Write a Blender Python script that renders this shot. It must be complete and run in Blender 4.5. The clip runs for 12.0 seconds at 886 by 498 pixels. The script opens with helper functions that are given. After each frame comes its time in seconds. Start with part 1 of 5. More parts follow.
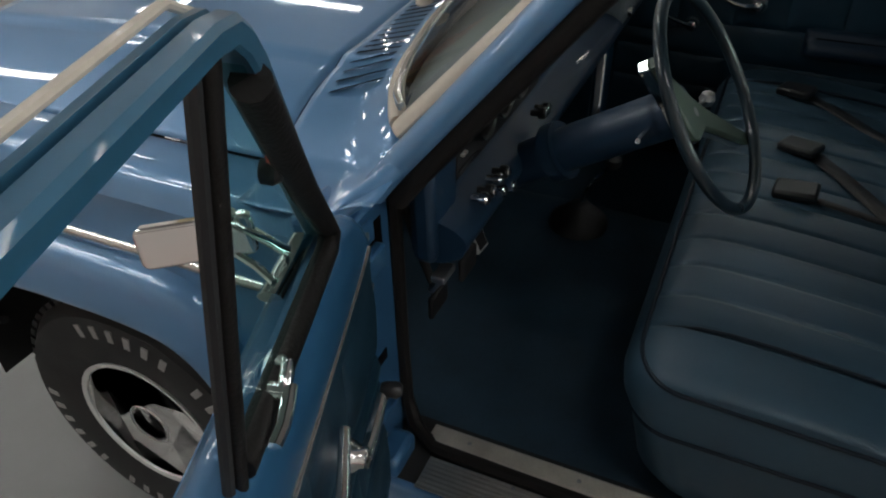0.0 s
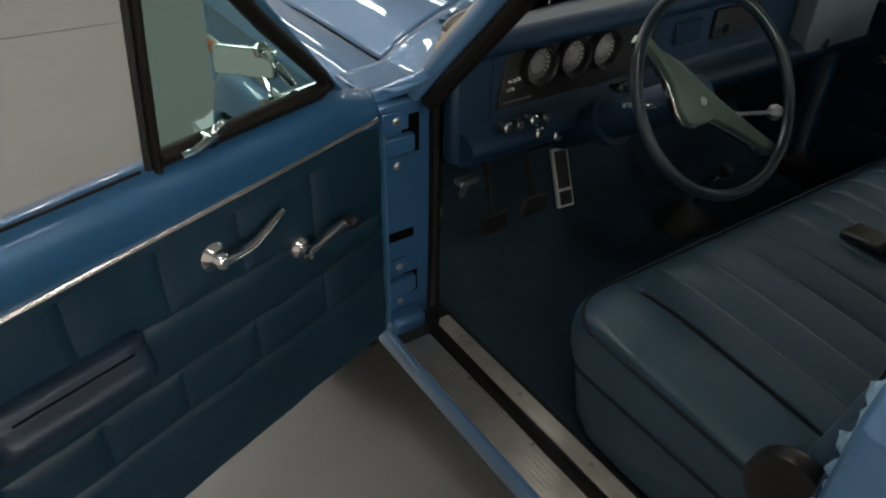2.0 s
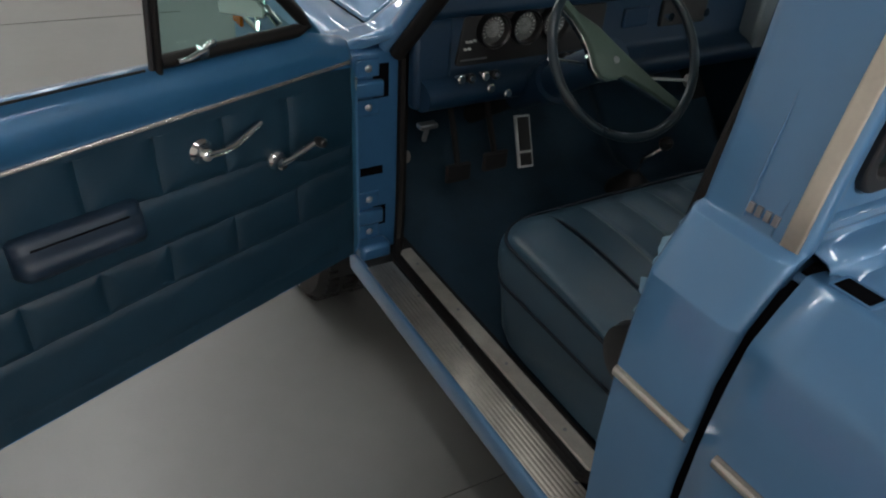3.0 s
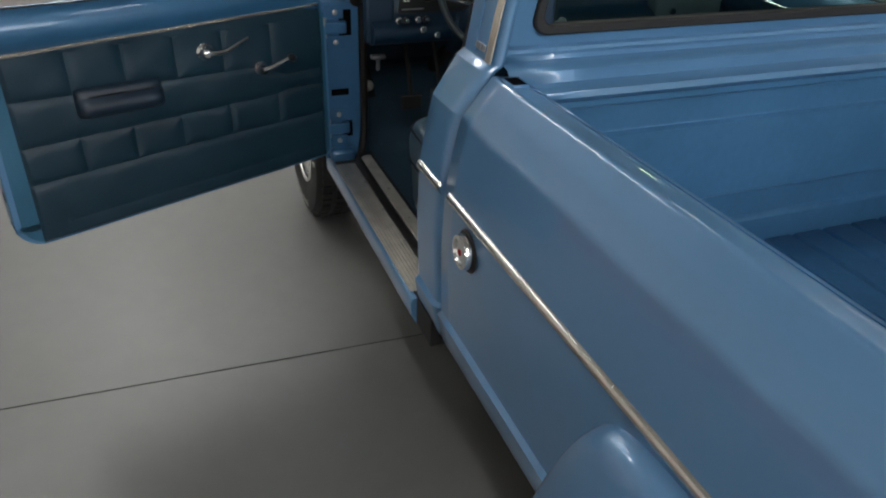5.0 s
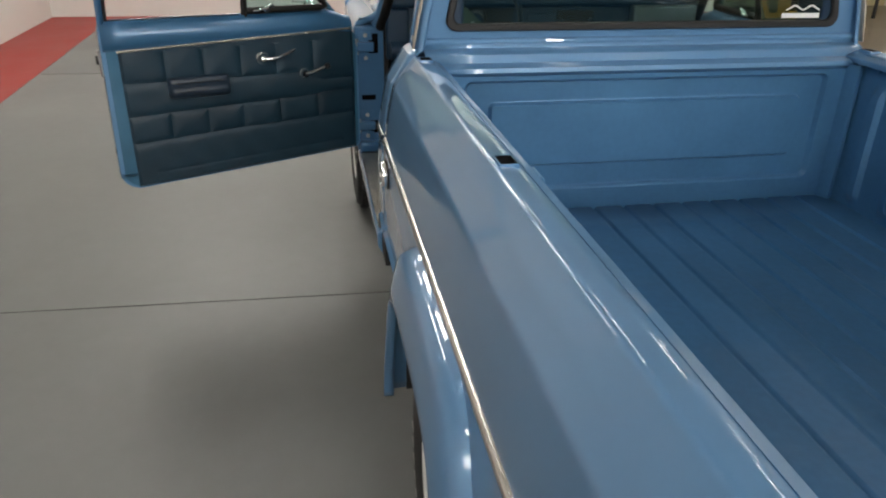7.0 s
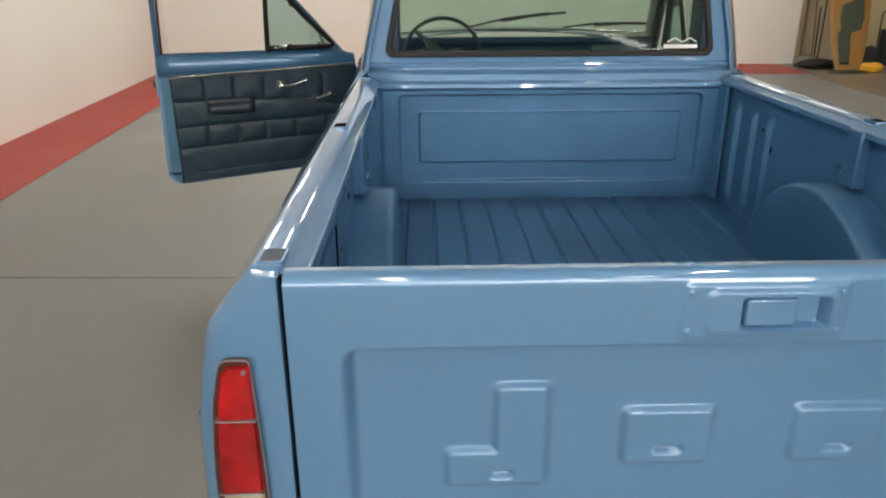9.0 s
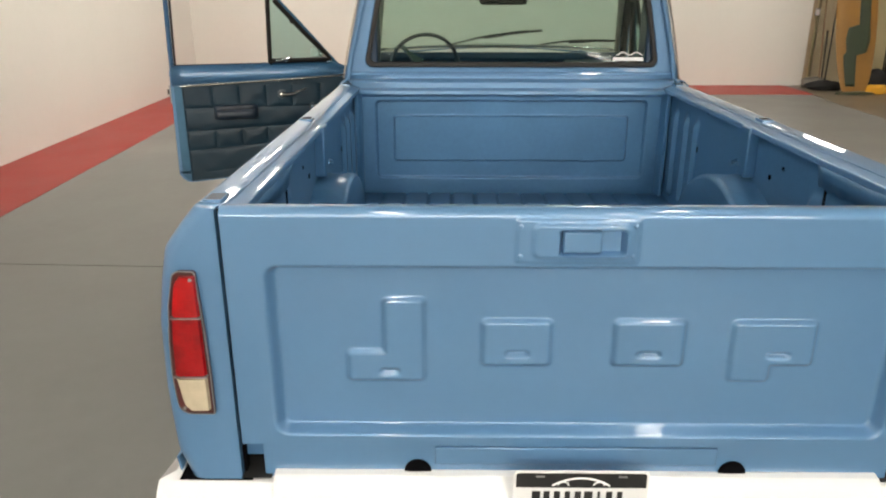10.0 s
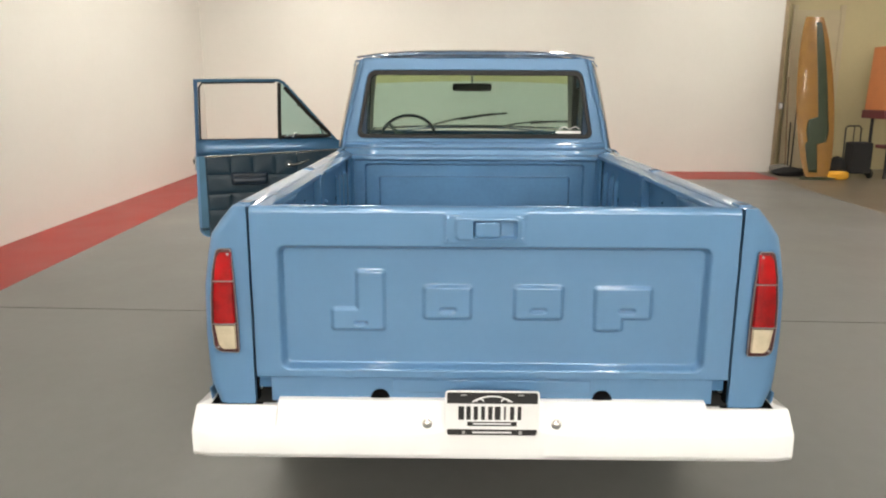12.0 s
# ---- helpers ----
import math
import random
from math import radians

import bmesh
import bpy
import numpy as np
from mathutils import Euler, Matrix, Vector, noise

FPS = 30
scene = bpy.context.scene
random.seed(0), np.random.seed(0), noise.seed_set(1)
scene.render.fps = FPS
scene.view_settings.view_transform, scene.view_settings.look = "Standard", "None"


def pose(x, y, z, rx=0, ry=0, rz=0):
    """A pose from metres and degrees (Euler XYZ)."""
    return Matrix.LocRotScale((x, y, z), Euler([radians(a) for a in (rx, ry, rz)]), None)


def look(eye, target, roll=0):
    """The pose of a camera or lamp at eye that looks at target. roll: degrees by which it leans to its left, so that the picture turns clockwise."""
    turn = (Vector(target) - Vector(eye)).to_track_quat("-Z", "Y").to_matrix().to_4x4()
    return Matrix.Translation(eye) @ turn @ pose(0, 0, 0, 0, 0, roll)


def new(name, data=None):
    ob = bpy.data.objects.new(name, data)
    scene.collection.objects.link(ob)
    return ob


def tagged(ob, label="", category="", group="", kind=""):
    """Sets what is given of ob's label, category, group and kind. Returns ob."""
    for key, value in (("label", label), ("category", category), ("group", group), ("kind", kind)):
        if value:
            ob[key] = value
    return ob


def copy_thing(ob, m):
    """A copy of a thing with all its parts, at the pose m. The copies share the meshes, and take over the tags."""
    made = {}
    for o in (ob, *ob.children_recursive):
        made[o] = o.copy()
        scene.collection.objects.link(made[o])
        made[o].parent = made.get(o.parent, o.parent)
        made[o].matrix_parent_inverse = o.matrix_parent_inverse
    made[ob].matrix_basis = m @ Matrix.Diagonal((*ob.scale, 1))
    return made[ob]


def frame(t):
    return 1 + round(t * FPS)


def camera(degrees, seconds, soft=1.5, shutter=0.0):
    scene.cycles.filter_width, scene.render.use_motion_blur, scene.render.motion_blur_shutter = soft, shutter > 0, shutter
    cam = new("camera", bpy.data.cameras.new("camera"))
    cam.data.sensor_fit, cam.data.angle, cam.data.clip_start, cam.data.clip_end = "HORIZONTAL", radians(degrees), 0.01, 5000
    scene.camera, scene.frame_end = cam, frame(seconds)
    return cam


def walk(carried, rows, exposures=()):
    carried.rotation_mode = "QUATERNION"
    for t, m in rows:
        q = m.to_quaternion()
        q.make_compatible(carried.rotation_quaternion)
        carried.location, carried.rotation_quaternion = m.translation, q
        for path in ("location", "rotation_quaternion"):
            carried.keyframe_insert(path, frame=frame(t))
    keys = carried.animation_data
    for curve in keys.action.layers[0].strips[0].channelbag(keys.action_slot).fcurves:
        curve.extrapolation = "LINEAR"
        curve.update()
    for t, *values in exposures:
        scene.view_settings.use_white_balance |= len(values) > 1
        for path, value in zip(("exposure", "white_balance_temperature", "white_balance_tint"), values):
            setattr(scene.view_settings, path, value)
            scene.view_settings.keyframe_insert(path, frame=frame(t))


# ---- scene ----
cam = camera(62.9, 12.0, soft=2.1)
PATH = [
    (0, (-2.95, -1.747, 1.854), (-3.629, -0.284, 0.672), -1.3),
    (0.5, (-2.793, -1.701, 1.866), (-3.761, -0.4, 0.697), -0.9),
    (1, (-2.607, -1.658, 1.882), (-3.775, -0.529, 0.715), -1.1),
    (1.5, (-2.456, -1.679, 1.849), (-3.69, -0.611, 0.693), 1.4),
    (2, (-2.213, -1.643, 1.841), (-3.564, -0.715, 0.694), 1.2),
    (2.5, (-2.004, -1.637, 1.835), (-3.403, -0.771, 0.698), 2.9),
    (3, (-1.78, -1.659, 1.815), (-3.214, -0.8, 0.717), 3.5),
    (3.5, (-1.514, -1.614, 1.787), (-3.025, -0.832, 0.736), 2.7),
    (3.7, (-1.438, -1.588, 1.776), (-2.971, -0.84, 0.731), 2.5),
    (5.3, (-0.618, -1.516, 1.764), (-2.234, -0.892, 0.765), 2.0),
    (5.5, (-0.532, -1.51, 1.754), (-2.162, -0.892, 0.774), 2.1),
    (6, (-0.292, -1.458, 1.751), (-1.959, -0.896, 0.8), 1.7),
    (6.5, (-0.056, -1.334, 1.731), (-1.784, -0.883, 0.83), 1.2),
    (8.3, (0.742, -0.744, 1.743), (-1.1, -0.646, 0.969), 0.2),
    (8.5, (0.81, -0.697, 1.737), (-1.038, -0.612, 0.977), 0.0),
    (9, (1.012, -0.559, 1.717), (-0.853, -0.511, 0.995), -0.2),
    (9.5, (1.212, -0.387, 1.703), (-0.663, -0.413, 1.007), -0.3),
    (10, (1.435, -0.294, 1.704), (-0.45, -0.316, 1.037), -0.0),
    (10.5, (1.647, -0.239, 1.707), (-0.249, -0.246, 1.07), 0.2),
    (11, (1.891, -0.148, 1.7), (-0.024, -0.18, 1.124), 0.1),
    (11.5, (2.079, -0.115, 1.679), (0.144, -0.153, 1.173), 0.2),
    (12, (2.253, -0.133, 1.641), (0.299, -0.158, 1.214), 0.2),
]
EXPOSURES = [(0.0, -0.66, 6150, 10), (0.8, -0.55, 6600, 10), (2.0, -0.55, 6400, 10), (3.5, -0.54, 6050, 10), (5.5, -0.38, 6150, 10), (6.5, -0.28, 6350, 10), (8.5, -0.16, 6750, 10), (9.5, -0.06, 6950, 10), (12.0, 0.06, 6850, 10)]
walk(cam, [(t, look(eye, target, roll)) for t, eye, target, roll in PATH], EXPOSURES)

# ---- light ----
world = bpy.data.worlds.new("world")
scene.world = world
world.use_nodes = True
world.node_tree.nodes["Background"].inputs[0].default_value = (0.9, 0.95, 1.0, 1)
world.node_tree.nodes["Background"].inputs[1].default_value = 0.03
LAMP_STRENGTH = 41.0


# ---- materials ----
def material(name, color, rough=0.5, metal=0.0, coat=0.0, vary=0.12, scale=6.0, bump=0.0, bump_scale=200.0,
             spots=None, spot_color=(0, 0, 0), rough_vary=0.1, spec=0.5, transmission=0.0, alpha=1.0):
    """A painted or plain surface: colour that varies at two scales, uneven gloss, fine relief and optional stains."""
    m = bpy.data.materials.new(name)
    m.use_nodes = True
    nt = m.node_tree
    b = nt.nodes["Principled BSDF"]
    tc = nt.nodes.new("ShaderNodeTexCoord")
    n1 = nt.nodes.new("ShaderNodeTexNoise")
    n1.inputs["Scale"].default_value = scale
    n1.inputs["Detail"].default_value = 6
    n2 = nt.nodes.new("ShaderNodeTexNoise")
    n2.inputs["Scale"].default_value = scale * 14
    n2.inputs["Detail"].default_value = 4
    for n in (n1, n2):
        nt.links.new(tc.outputs["Object"], n.inputs["Vector"])
    add = nt.nodes.new("ShaderNodeMath")
    add.operation = "MULTIPLY_ADD"
    add.inputs[1].default_value = 0.35
    nt.links.new(n2.outputs[0], add.inputs[0])
    nt.links.new(n1.outputs[0], add.inputs[2])
    ramp = nt.nodes.new("ShaderNodeValToRGB")
    lo, hi = 1 - vary, 1 + vary
    ramp.color_ramp.elements[0].position = 0.35
    ramp.color_ramp.elements[1].position = 1.0
    ramp.color_ramp.elements[0].color = (*[min(1, c * lo) for c in color], 1)
    ramp.color_ramp.elements[1].color = (*[min(1, c * hi) for c in color], 1)
    nt.links.new(add.outputs[0], ramp.inputs[0])
    out = ramp.outputs[0]
    if spots:
        sp = nt.nodes.new("ShaderNodeTexNoise")
        sp.inputs["Scale"].default_value = spots[0]
        sp.inputs["Detail"].default_value = 8
        sp.inputs["Roughness"].default_value = 0.65
        nt.links.new(tc.outputs["Object"], sp.inputs["Vector"])
        mr = nt.nodes.new("ShaderNodeMapRange")
        mr.inputs[1].default_value, mr.inputs[2].default_value = spots[1], spots[1] + 0.25
        mr.inputs[4].default_value = spots[2]
        mr.interpolation_type = "SMOOTHSTEP"
        nt.links.new(sp.outputs[0], mr.inputs[0])
        mix = nt.nodes.new("ShaderNodeMixRGB")
        mix.inputs[2].default_value = (*spot_color, 1)
        nt.links.new(mr.outputs[0], mix.inputs[0])
        nt.links.new(out, mix.inputs[1])
        out = mix.outputs[0]
    nt.links.new(out, b.inputs["Base Color"])
    rr = nt.nodes.new("ShaderNodeMapRange")
    rr.inputs[1].default_value, rr.inputs[2].default_value = 0.3, 0.75
    rr.inputs[3].default_value, rr.inputs[4].default_value = rough * (1 - rough_vary), min(1, rough * (1 + rough_vary))
    nt.links.new(n1.outputs[0], rr.inputs[0])
    nt.links.new(rr.outputs[0], b.inputs["Roughness"])
    b.inputs["Metallic"].default_value = metal
    b.inputs["Coat Weight"].default_value = coat
    b.inputs["Coat Roughness"].default_value = 0.04
    b.inputs["Specular IOR Level"].default_value = spec
    b.inputs["Transmission Weight"].default_value = transmission
    b.inputs["Alpha"].default_value = alpha
    if bump:
        n3 = nt.nodes.new("ShaderNodeTexNoise")
        n3.inputs["Scale"].default_value = bump_scale
        n3.inputs["Detail"].default_value = 3
        nt.links.new(tc.outputs["Object"], n3.inputs["Vector"])
        bp = nt.nodes.new("ShaderNodeBump")
        bp.inputs["Strength"].default_value = bump
        bp.inputs["Distance"].default_value = 0.002
        nt.links.new(n3.outputs[0], bp.inputs["Height"])
        nt.links.new(bp.outputs[0], b.inputs["Normal"])
    return m


def glass(name, tint, rough=0.0):
    m = bpy.data.materials.new(name)
    m.use_nodes = True
    nt = m.node_tree
    nt.nodes.remove(nt.nodes["Principled BSDF"])
    out = nt.nodes["Material Output"]
    tr, gl, mix, fr = (nt.nodes.new("ShaderNode" + k) for k in ("BsdfTransparent", "BsdfGlossy", "MixShader", "LayerWeight"))
    tr.inputs[0].default_value = (*tint, 1)
    gl.inputs["Roughness"].default_value = rough
    fr.inputs[0].default_value = 0.5
    pw, ml = nt.nodes.new("ShaderNodeMath"), nt.nodes.new("ShaderNodeMath")
    pw.operation, pw.inputs[1].default_value = "POWER", 5.0
    ml.operation, ml.inputs[1].default_value, ml.inputs[2].default_value = "MULTIPLY_ADD", 0.5, 0.04
    nt.links.new(fr.outputs["Facing"], pw.inputs[0])
    nt.links.new(pw.outputs[0], ml.inputs[0])
    nt.links.new(ml.outputs[0], mix.inputs[0])
    nt.links.new(tr.outputs[0], mix.inputs[1])
    nt.links.new(gl.outputs[0], mix.inputs[2])
    nt.links.new(mix.outputs[0], out.inputs[0])
    return m


def glow(name, color, strength):
    m = bpy.data.materials.new(name)
    m.use_nodes = True
    b = m.node_tree.nodes["Principled BSDF"]
    b.inputs["Base Color"].default_value = (0.8, 0.8, 0.8, 1)
    b.inputs["Emission Color"].default_value = (*color, 1)
    b.inputs["Emission Strength"].default_value = strength
    return m


PAINT = material("blue_metallic_paint", (0.090, 0.216, 0.395), 0.40, 0.20, 1.0, 0.05, 2.5, rough_vary=0.1)
# Darker copy of the body blue: shade on inward faces put into the colour.
PAINT_SHADED = material("shaded_blue_paint", (0.038, 0.122, 0.25), 0.36, 0.25, 0.6, 0.1, 5.0)
CAPBLUE = material("deep_blue_driver_door_top", (0.027, 0.108, 0.222), 0.34, 0.3, 0.5, 0.1, 5.0)
FRAMEBLUE = material("worn_teal_blue_frame_paint", (0.034, 0.125, 0.215), 0.38, 0.2, 0.3, 0.15, 9.0, spots=(16.0, 0.58, 0.3), spot_color=(0.10, 0.17, 0.20))
FINS = material("bright_fin_metal", (0.72, 0.72, 0.70), 0.35, 0.25, 0, 0.15, 20.0)
# Duller than the body blue, and darkened for the shade inside the bed.
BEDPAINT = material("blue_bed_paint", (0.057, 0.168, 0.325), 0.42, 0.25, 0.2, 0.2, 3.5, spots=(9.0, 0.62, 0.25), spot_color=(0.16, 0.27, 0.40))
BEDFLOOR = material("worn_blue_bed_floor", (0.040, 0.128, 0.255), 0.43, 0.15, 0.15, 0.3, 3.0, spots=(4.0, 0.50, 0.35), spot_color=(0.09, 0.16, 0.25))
VINYL = material("blue_vinyl", (0.0068, 0.027, 0.046), 0.44, 0, 0, 0.15, 5.0, 0.35, 450.0, spec=0.4)
ARMVINYL = material("dark_blue_arm_rest_vinyl", (0.007, 0.018, 0.035), 0.40, 0, 0, 0.15, 6.0, 0.3, 420.0)
SEATVINYL = material("blue_seat_vinyl", (0.030, 0.065, 0.096), 0.41, 0, 0, 0.12, 5.0, 0.35, 420.0)
# Paler vinyl for the highlights painted along the seat's pleats.
PLEAT_GLINT = material("pale_pleat_highlight_vinyl", (0.085, 0.125, 0.150), 0.35, 0, 0, 0.5, 14.0)
CARPET = material("dark_blue_carpet", (0.024, 0.053, 0.082), 0.66, 0, 0, 0.35, 9.0, 0.7, 400.0, spec=0.3)
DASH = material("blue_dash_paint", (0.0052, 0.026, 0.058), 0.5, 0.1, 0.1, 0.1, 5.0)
DASHPAD = material("grey_dash_pad", (0.145, 0.172, 0.19), 0.55, 0, 0, 0.15, 6.0, 0.3, 300.0)
BLACK = material("black_rubber", (0.012, 0.012, 0.013), 0.6, 0, 0, 0.3, 8.0, 0.2)
WEATHER = material("worn_brown_black_weatherstrip", (0.006, 0.005, 0.0045), 0.55, 0, 0, 0.4, 14.0, 0.5, 200.0, spec=0.3, spots=(30.0, 0.6, 0.6), spot_color=(0.035, 0.022, 0.012))
PLASTIC = material("black_plastic", (0.01, 0.01, 0.011), 0.35, 0, 0, 0.2, 8.0)
VOID = material("dark_cavity", (0.003, 0.003, 0.004), 0.95, 0, 0, 0.2, 8.0, spec=0.03)
CHROME = material("chrome", (0.78, 0.78, 0.77), 0.09, 1.0, 0, 0.06, 20.0)
ALU = material("worn_aluminium", (0.56, 0.53, 0.47), 0.42, 0.55, 0, 0.25, 18.0, 0.2, 120.0, spots=(22.0, 0.6, 0.5), spot_color=(0.09, 0.08, 0.065))
TRIM = material("bright_trim", (0.62, 0.60, 0.56), 0.22, 0.9, 0, 0.12, 12.0)
CREAM = material("cream_seal_trim", (0.55, 0.50, 0.42), 0.45, 0, 0.2, 0.15, 10.0)
RAGGED = material("torn_pale_blue_seal", (0.20, 0.34, 0.46), 0.5, 0, 0.1, 0.3, 25.0, 0.5, 150.0)
WHITE = material("white_bumper_paint", (0.78, 0.795, 0.81), 0.30, 0, 0.5, 0.006, 3.0, rough_vary=0.04)
TYRE = material("tyre_rubber", (0.016, 0.016, 0.016), 0.75, 0, 0, 0.3, 10.0, 0.4, 160.0)
WHITE_LETTER = material("white_tyre_lettering", (0.34, 0.33, 0.31), 0.7, 0, 0, 0.2, 20.0)
STEEL = material("grey_steel", (0.35, 0.35, 0.36), 0.35, 0.9, 0, 0.2, 14.0)
RED = material("red_lamp_plastic", (0.36, 0.004, 0.006), 0.16, 0, 0.15, 0.45, 22.0, 0.5, 70.0)
DARKRED = material("dark_red_lamp_plastic", (0.27, 0.003, 0.005), 0.16, 0, 0.15, 0.55, 18.0, 0.6, 60.0)
LENSWHITE = material("clear_lamp_plastic", (0.52, 0.45, 0.33), 0.15, 0, 0.6, 0.15, 30.0)
LAMPRIM = material("dark_lamp_rim", (0.060, 0.010, 0.010), 0.35, 0, 0.2, 0.2, 30.0)
AMBER = material("amber_lamp_plastic", (0.60, 0.14, 0.008), 0.15, 0, 0.6, 0.15, 30.0)
GREENPAD = material("faded_green_horn_pad", (0.064, 0.100, 0.080), 0.5, 0, 0, 0.12, 8.0, 0.2, 300.0)
RIMBLUE = material("dark_blue_wheel_rim_plastic", (0.012, 0.023, 0.032), 0.3, 0, 0.3, 0.2, 10.0)
DIAL = material("grey_dial_face", (0.13, 0.13, 0.125), 0.4, 0, 0, 0.2, 20.0)
# Pale mottled tone: the gauge glass's reflection is put into the dial centre.
DIALSILVER = material("silver_dial_reflection", (0.30, 0.31, 0.30), 0.45, 0.1, 0, 0.5, 60.0, 0.4, 90.0)
DIALWHITE = material("white_dial_marks", (0.62, 0.62, 0.59), 0.5, 0, 0, 0.1, 20.0)
UNDER = material("black_underbody", (0.012, 0.012, 0.012), 0.8, 0, 0, 0.3, 6.0)
MIRROR = material("mirror_glass", (0.85, 0.87, 0.86), 0.02, 1.0, 0, 0.01, 3.0)
GLASS = glass("green_tinted_glass", (0.70, 0.81, 0.765))
VENTGLASS = glass("teal_vent_glass", (0.46, 0.66, 0.63))
WSGLASS = glass("windscreen_glass", (0.85, 0.93, 0.90))
BANDGLASS = glass("yellow_band_glass", (0.80, 0.76, 0.42))
LENS = glass("clear_lens", (0.95, 0.95, 0.95))
WALL = material("cream_wall_paint", (0.70, 0.69, 0.65), 0.75, 0, 0, 0.03, 0.8, 0.15, 60.0)
YWALL = material("yellowed_wall_paint", (0.52, 0.455, 0.27), 0.75, 0, 0, 0.07, 1.0, 0.2, 60.0)
CEIL = material("dull_ceiling_paint", (0.40, 0.395, 0.385), 0.9, 0, 0, 0.05, 1.0)
FLOOR = material("grey_epoxy_floor", (0.168, 0.172, 0.167), 0.46, 0, 0.0, 0.12, 0.7, spec=0.75, spots=(0.8, 0.42, 0.22), spot_color=(0.125, 0.122, 0.112), rough_vary=0.2)
BROWNFLOOR = material("bare_brown_concrete", (0.16, 0.135, 0.10), 0.35, 0, 0.1, 0.15, 1.2, 0.2, 40.0)
PIPING = material("dark_blue_welt", (0.005, 0.011, 0.020), 0.6, 0, 0, 0.2, 20.0, spec=0.3)
REDBAND = material("red_floor_paint", (0.31, 0.018, 0.013), 0.45, 0, 0.0, 0.08, 1.5)
JOINT = material("dark_joint", (0.085, 0.084, 0.08), 0.9, 0, 0, 0.3, 20.0)
# Added glow: stands in for an unseen source that brightens the tailgate.
REAR_FILL = glow("daylight", (1.0, 0.965, 0.90), 17.0)
TUBE = glow("lamp_diffuser", (1.0, 0.962, 0.895), LAMP_STRENGTH)


# ---- building blocks ----
def part(name, bm, mat, parent=None, label="", smooth=True, bevel=0.0, solid=0.0, sharp=38, offset=-1.0, segments=2):
    """Links a bmesh as one mesh object under a thing or a part."""
    me = bpy.data.meshes.new(name)
    bmesh.ops.recalc_face_normals(bm, faces=bm.faces)
    bm.to_mesh(me)
    bm.free()
    me.materials.append(mat)
    if smooth:
        me.polygons.foreach_set("use_smooth", [True] * len(me.polygons))
        me.set_sharp_from_angle(angle=radians(sharp))
    ob = new(name, me)
    if parent:
        ob.parent = parent
    if label:
        ob["label"] = label
    if solid:
        md = ob.modifiers.new("solid", "SOLIDIFY")
        md.thickness, md.offset = solid, offset
    if bevel:
        md = ob.modifiers.new("bevel", "BEVEL")
        md.width, md.segments, md.limit_method = bevel, segments, "ANGLE"
    return ob


def empty(name, m=None, parent=None):
    ob = new(name)
    ob.empty_display_size = 0.1
    if m is not None:
        ob.matrix_basis = m
    if parent:
        ob.parent = parent
    return ob


def box(bm, x0, x1, y0, y1, z0, z1, m=None):
    vs = [bm.verts.new((x, y, z)) for x in (x0, x1) for y in (y0, y1) for z in (z0, z1)]
    for f in ((0, 1, 3, 2), (4, 6, 7, 5), (0, 4, 5, 1), (2, 3, 7, 6), (0, 2, 6, 4), (1, 5, 7, 3)):
        bm.faces.new([vs[i] for i in f])
    if m is not None:
        bmesh.ops.transform(bm, matrix=m, verts=vs)
    return bm


def boxes(*rows):
    bm = bmesh.new()
    for r in rows:
        box(bm, *r)
    return bm


def surf(P, close=False, bm=None):
    """Faces between rows of points: P is an array of rows x columns x 3; close joins the last column to the first."""
    bm = bm or bmesh.new()
    n, k = len(P), len(P[0])
    vs = [[bm.verts.new(p) for p in row] for row in P]
    for i in range(n - 1):
        for j in range(k if close else k - 1):
            j2 = (j + 1) % k
            bm.faces.new((vs[i][j], vs[i][j2], vs[i + 1][j2], vs[i + 1][j]))
    return bm


def capped(P, bm=None):
    """A closed loft with both ends filled."""
    bm = bm or bmesh.new()
    start = len(bm.verts)
    surf(P, True, bm)
    bm.verts.ensure_lookup_table()
    k = len(P[0])
    bm.faces.new([bm.verts[start + j] for j in range(k)])
    bm.faces.new([bm.verts[len(bm.verts) - 1 - j] for j in range(k)])
    return bm


def prism(outline, axis, a, b, bm=None):
    """A polygon of 2D points pushed along an axis ('x', 'y' or 'z') from a to b."""
    def p3(p, c):
        return {"x": (c, p[0], p[1]), "y": (p[0], c, p[1]), "z": (p[0], p[1], c)}[axis]
    return capped([[p3(p, a) for p in outline], [p3(p, b) for p in outline]], bm)


def tube(path, r, n=10, bm=None, r2=None, flat=1.0):
    """A round bar along a path of points; r2: radius at its end; flat: the ratio of the section's height to its width."""
    bm = bm or bmesh.new()
    pts = [Vector(p) for p in path]
    rings = []
    side = None
    for i, p in enumerate(pts):
        d = (pts[min(i + 1, len(pts) - 1)] - pts[max(i - 1, 0)]).normalized()
        if side is None:
            up = Vector((0, 0, 1)) if abs(d.z) < 0.9 else Vector((1, 0, 0))
            side = d.cross(up).normalized()
        side = (side - d * side.dot(d)).normalized()
        up = side.cross(d)
        q = r if r2 is None else r + (r2 - r) * i / max(1, len(pts) - 1)
        rings.append([p + side * q * math.cos(2 * math.pi * j / n) + up * q * flat * math.sin(2 * math.pi * j / n) for j in range(n)])
    return capped(rings, bm)


def lathe(profile, n=32, m=None, bm=None):
    """Turns (radius, height) pairs round z, then places the result by m."""
    bm = bm or bmesh.new()
    m = m or Matrix()
    rows = [[m @ Vector((r * math.cos(2 * math.pi * j / n), r * math.sin(2 * math.pi * j / n), h)) for j in range(n)] for r, h in profile]
    return capped(rows, bm)


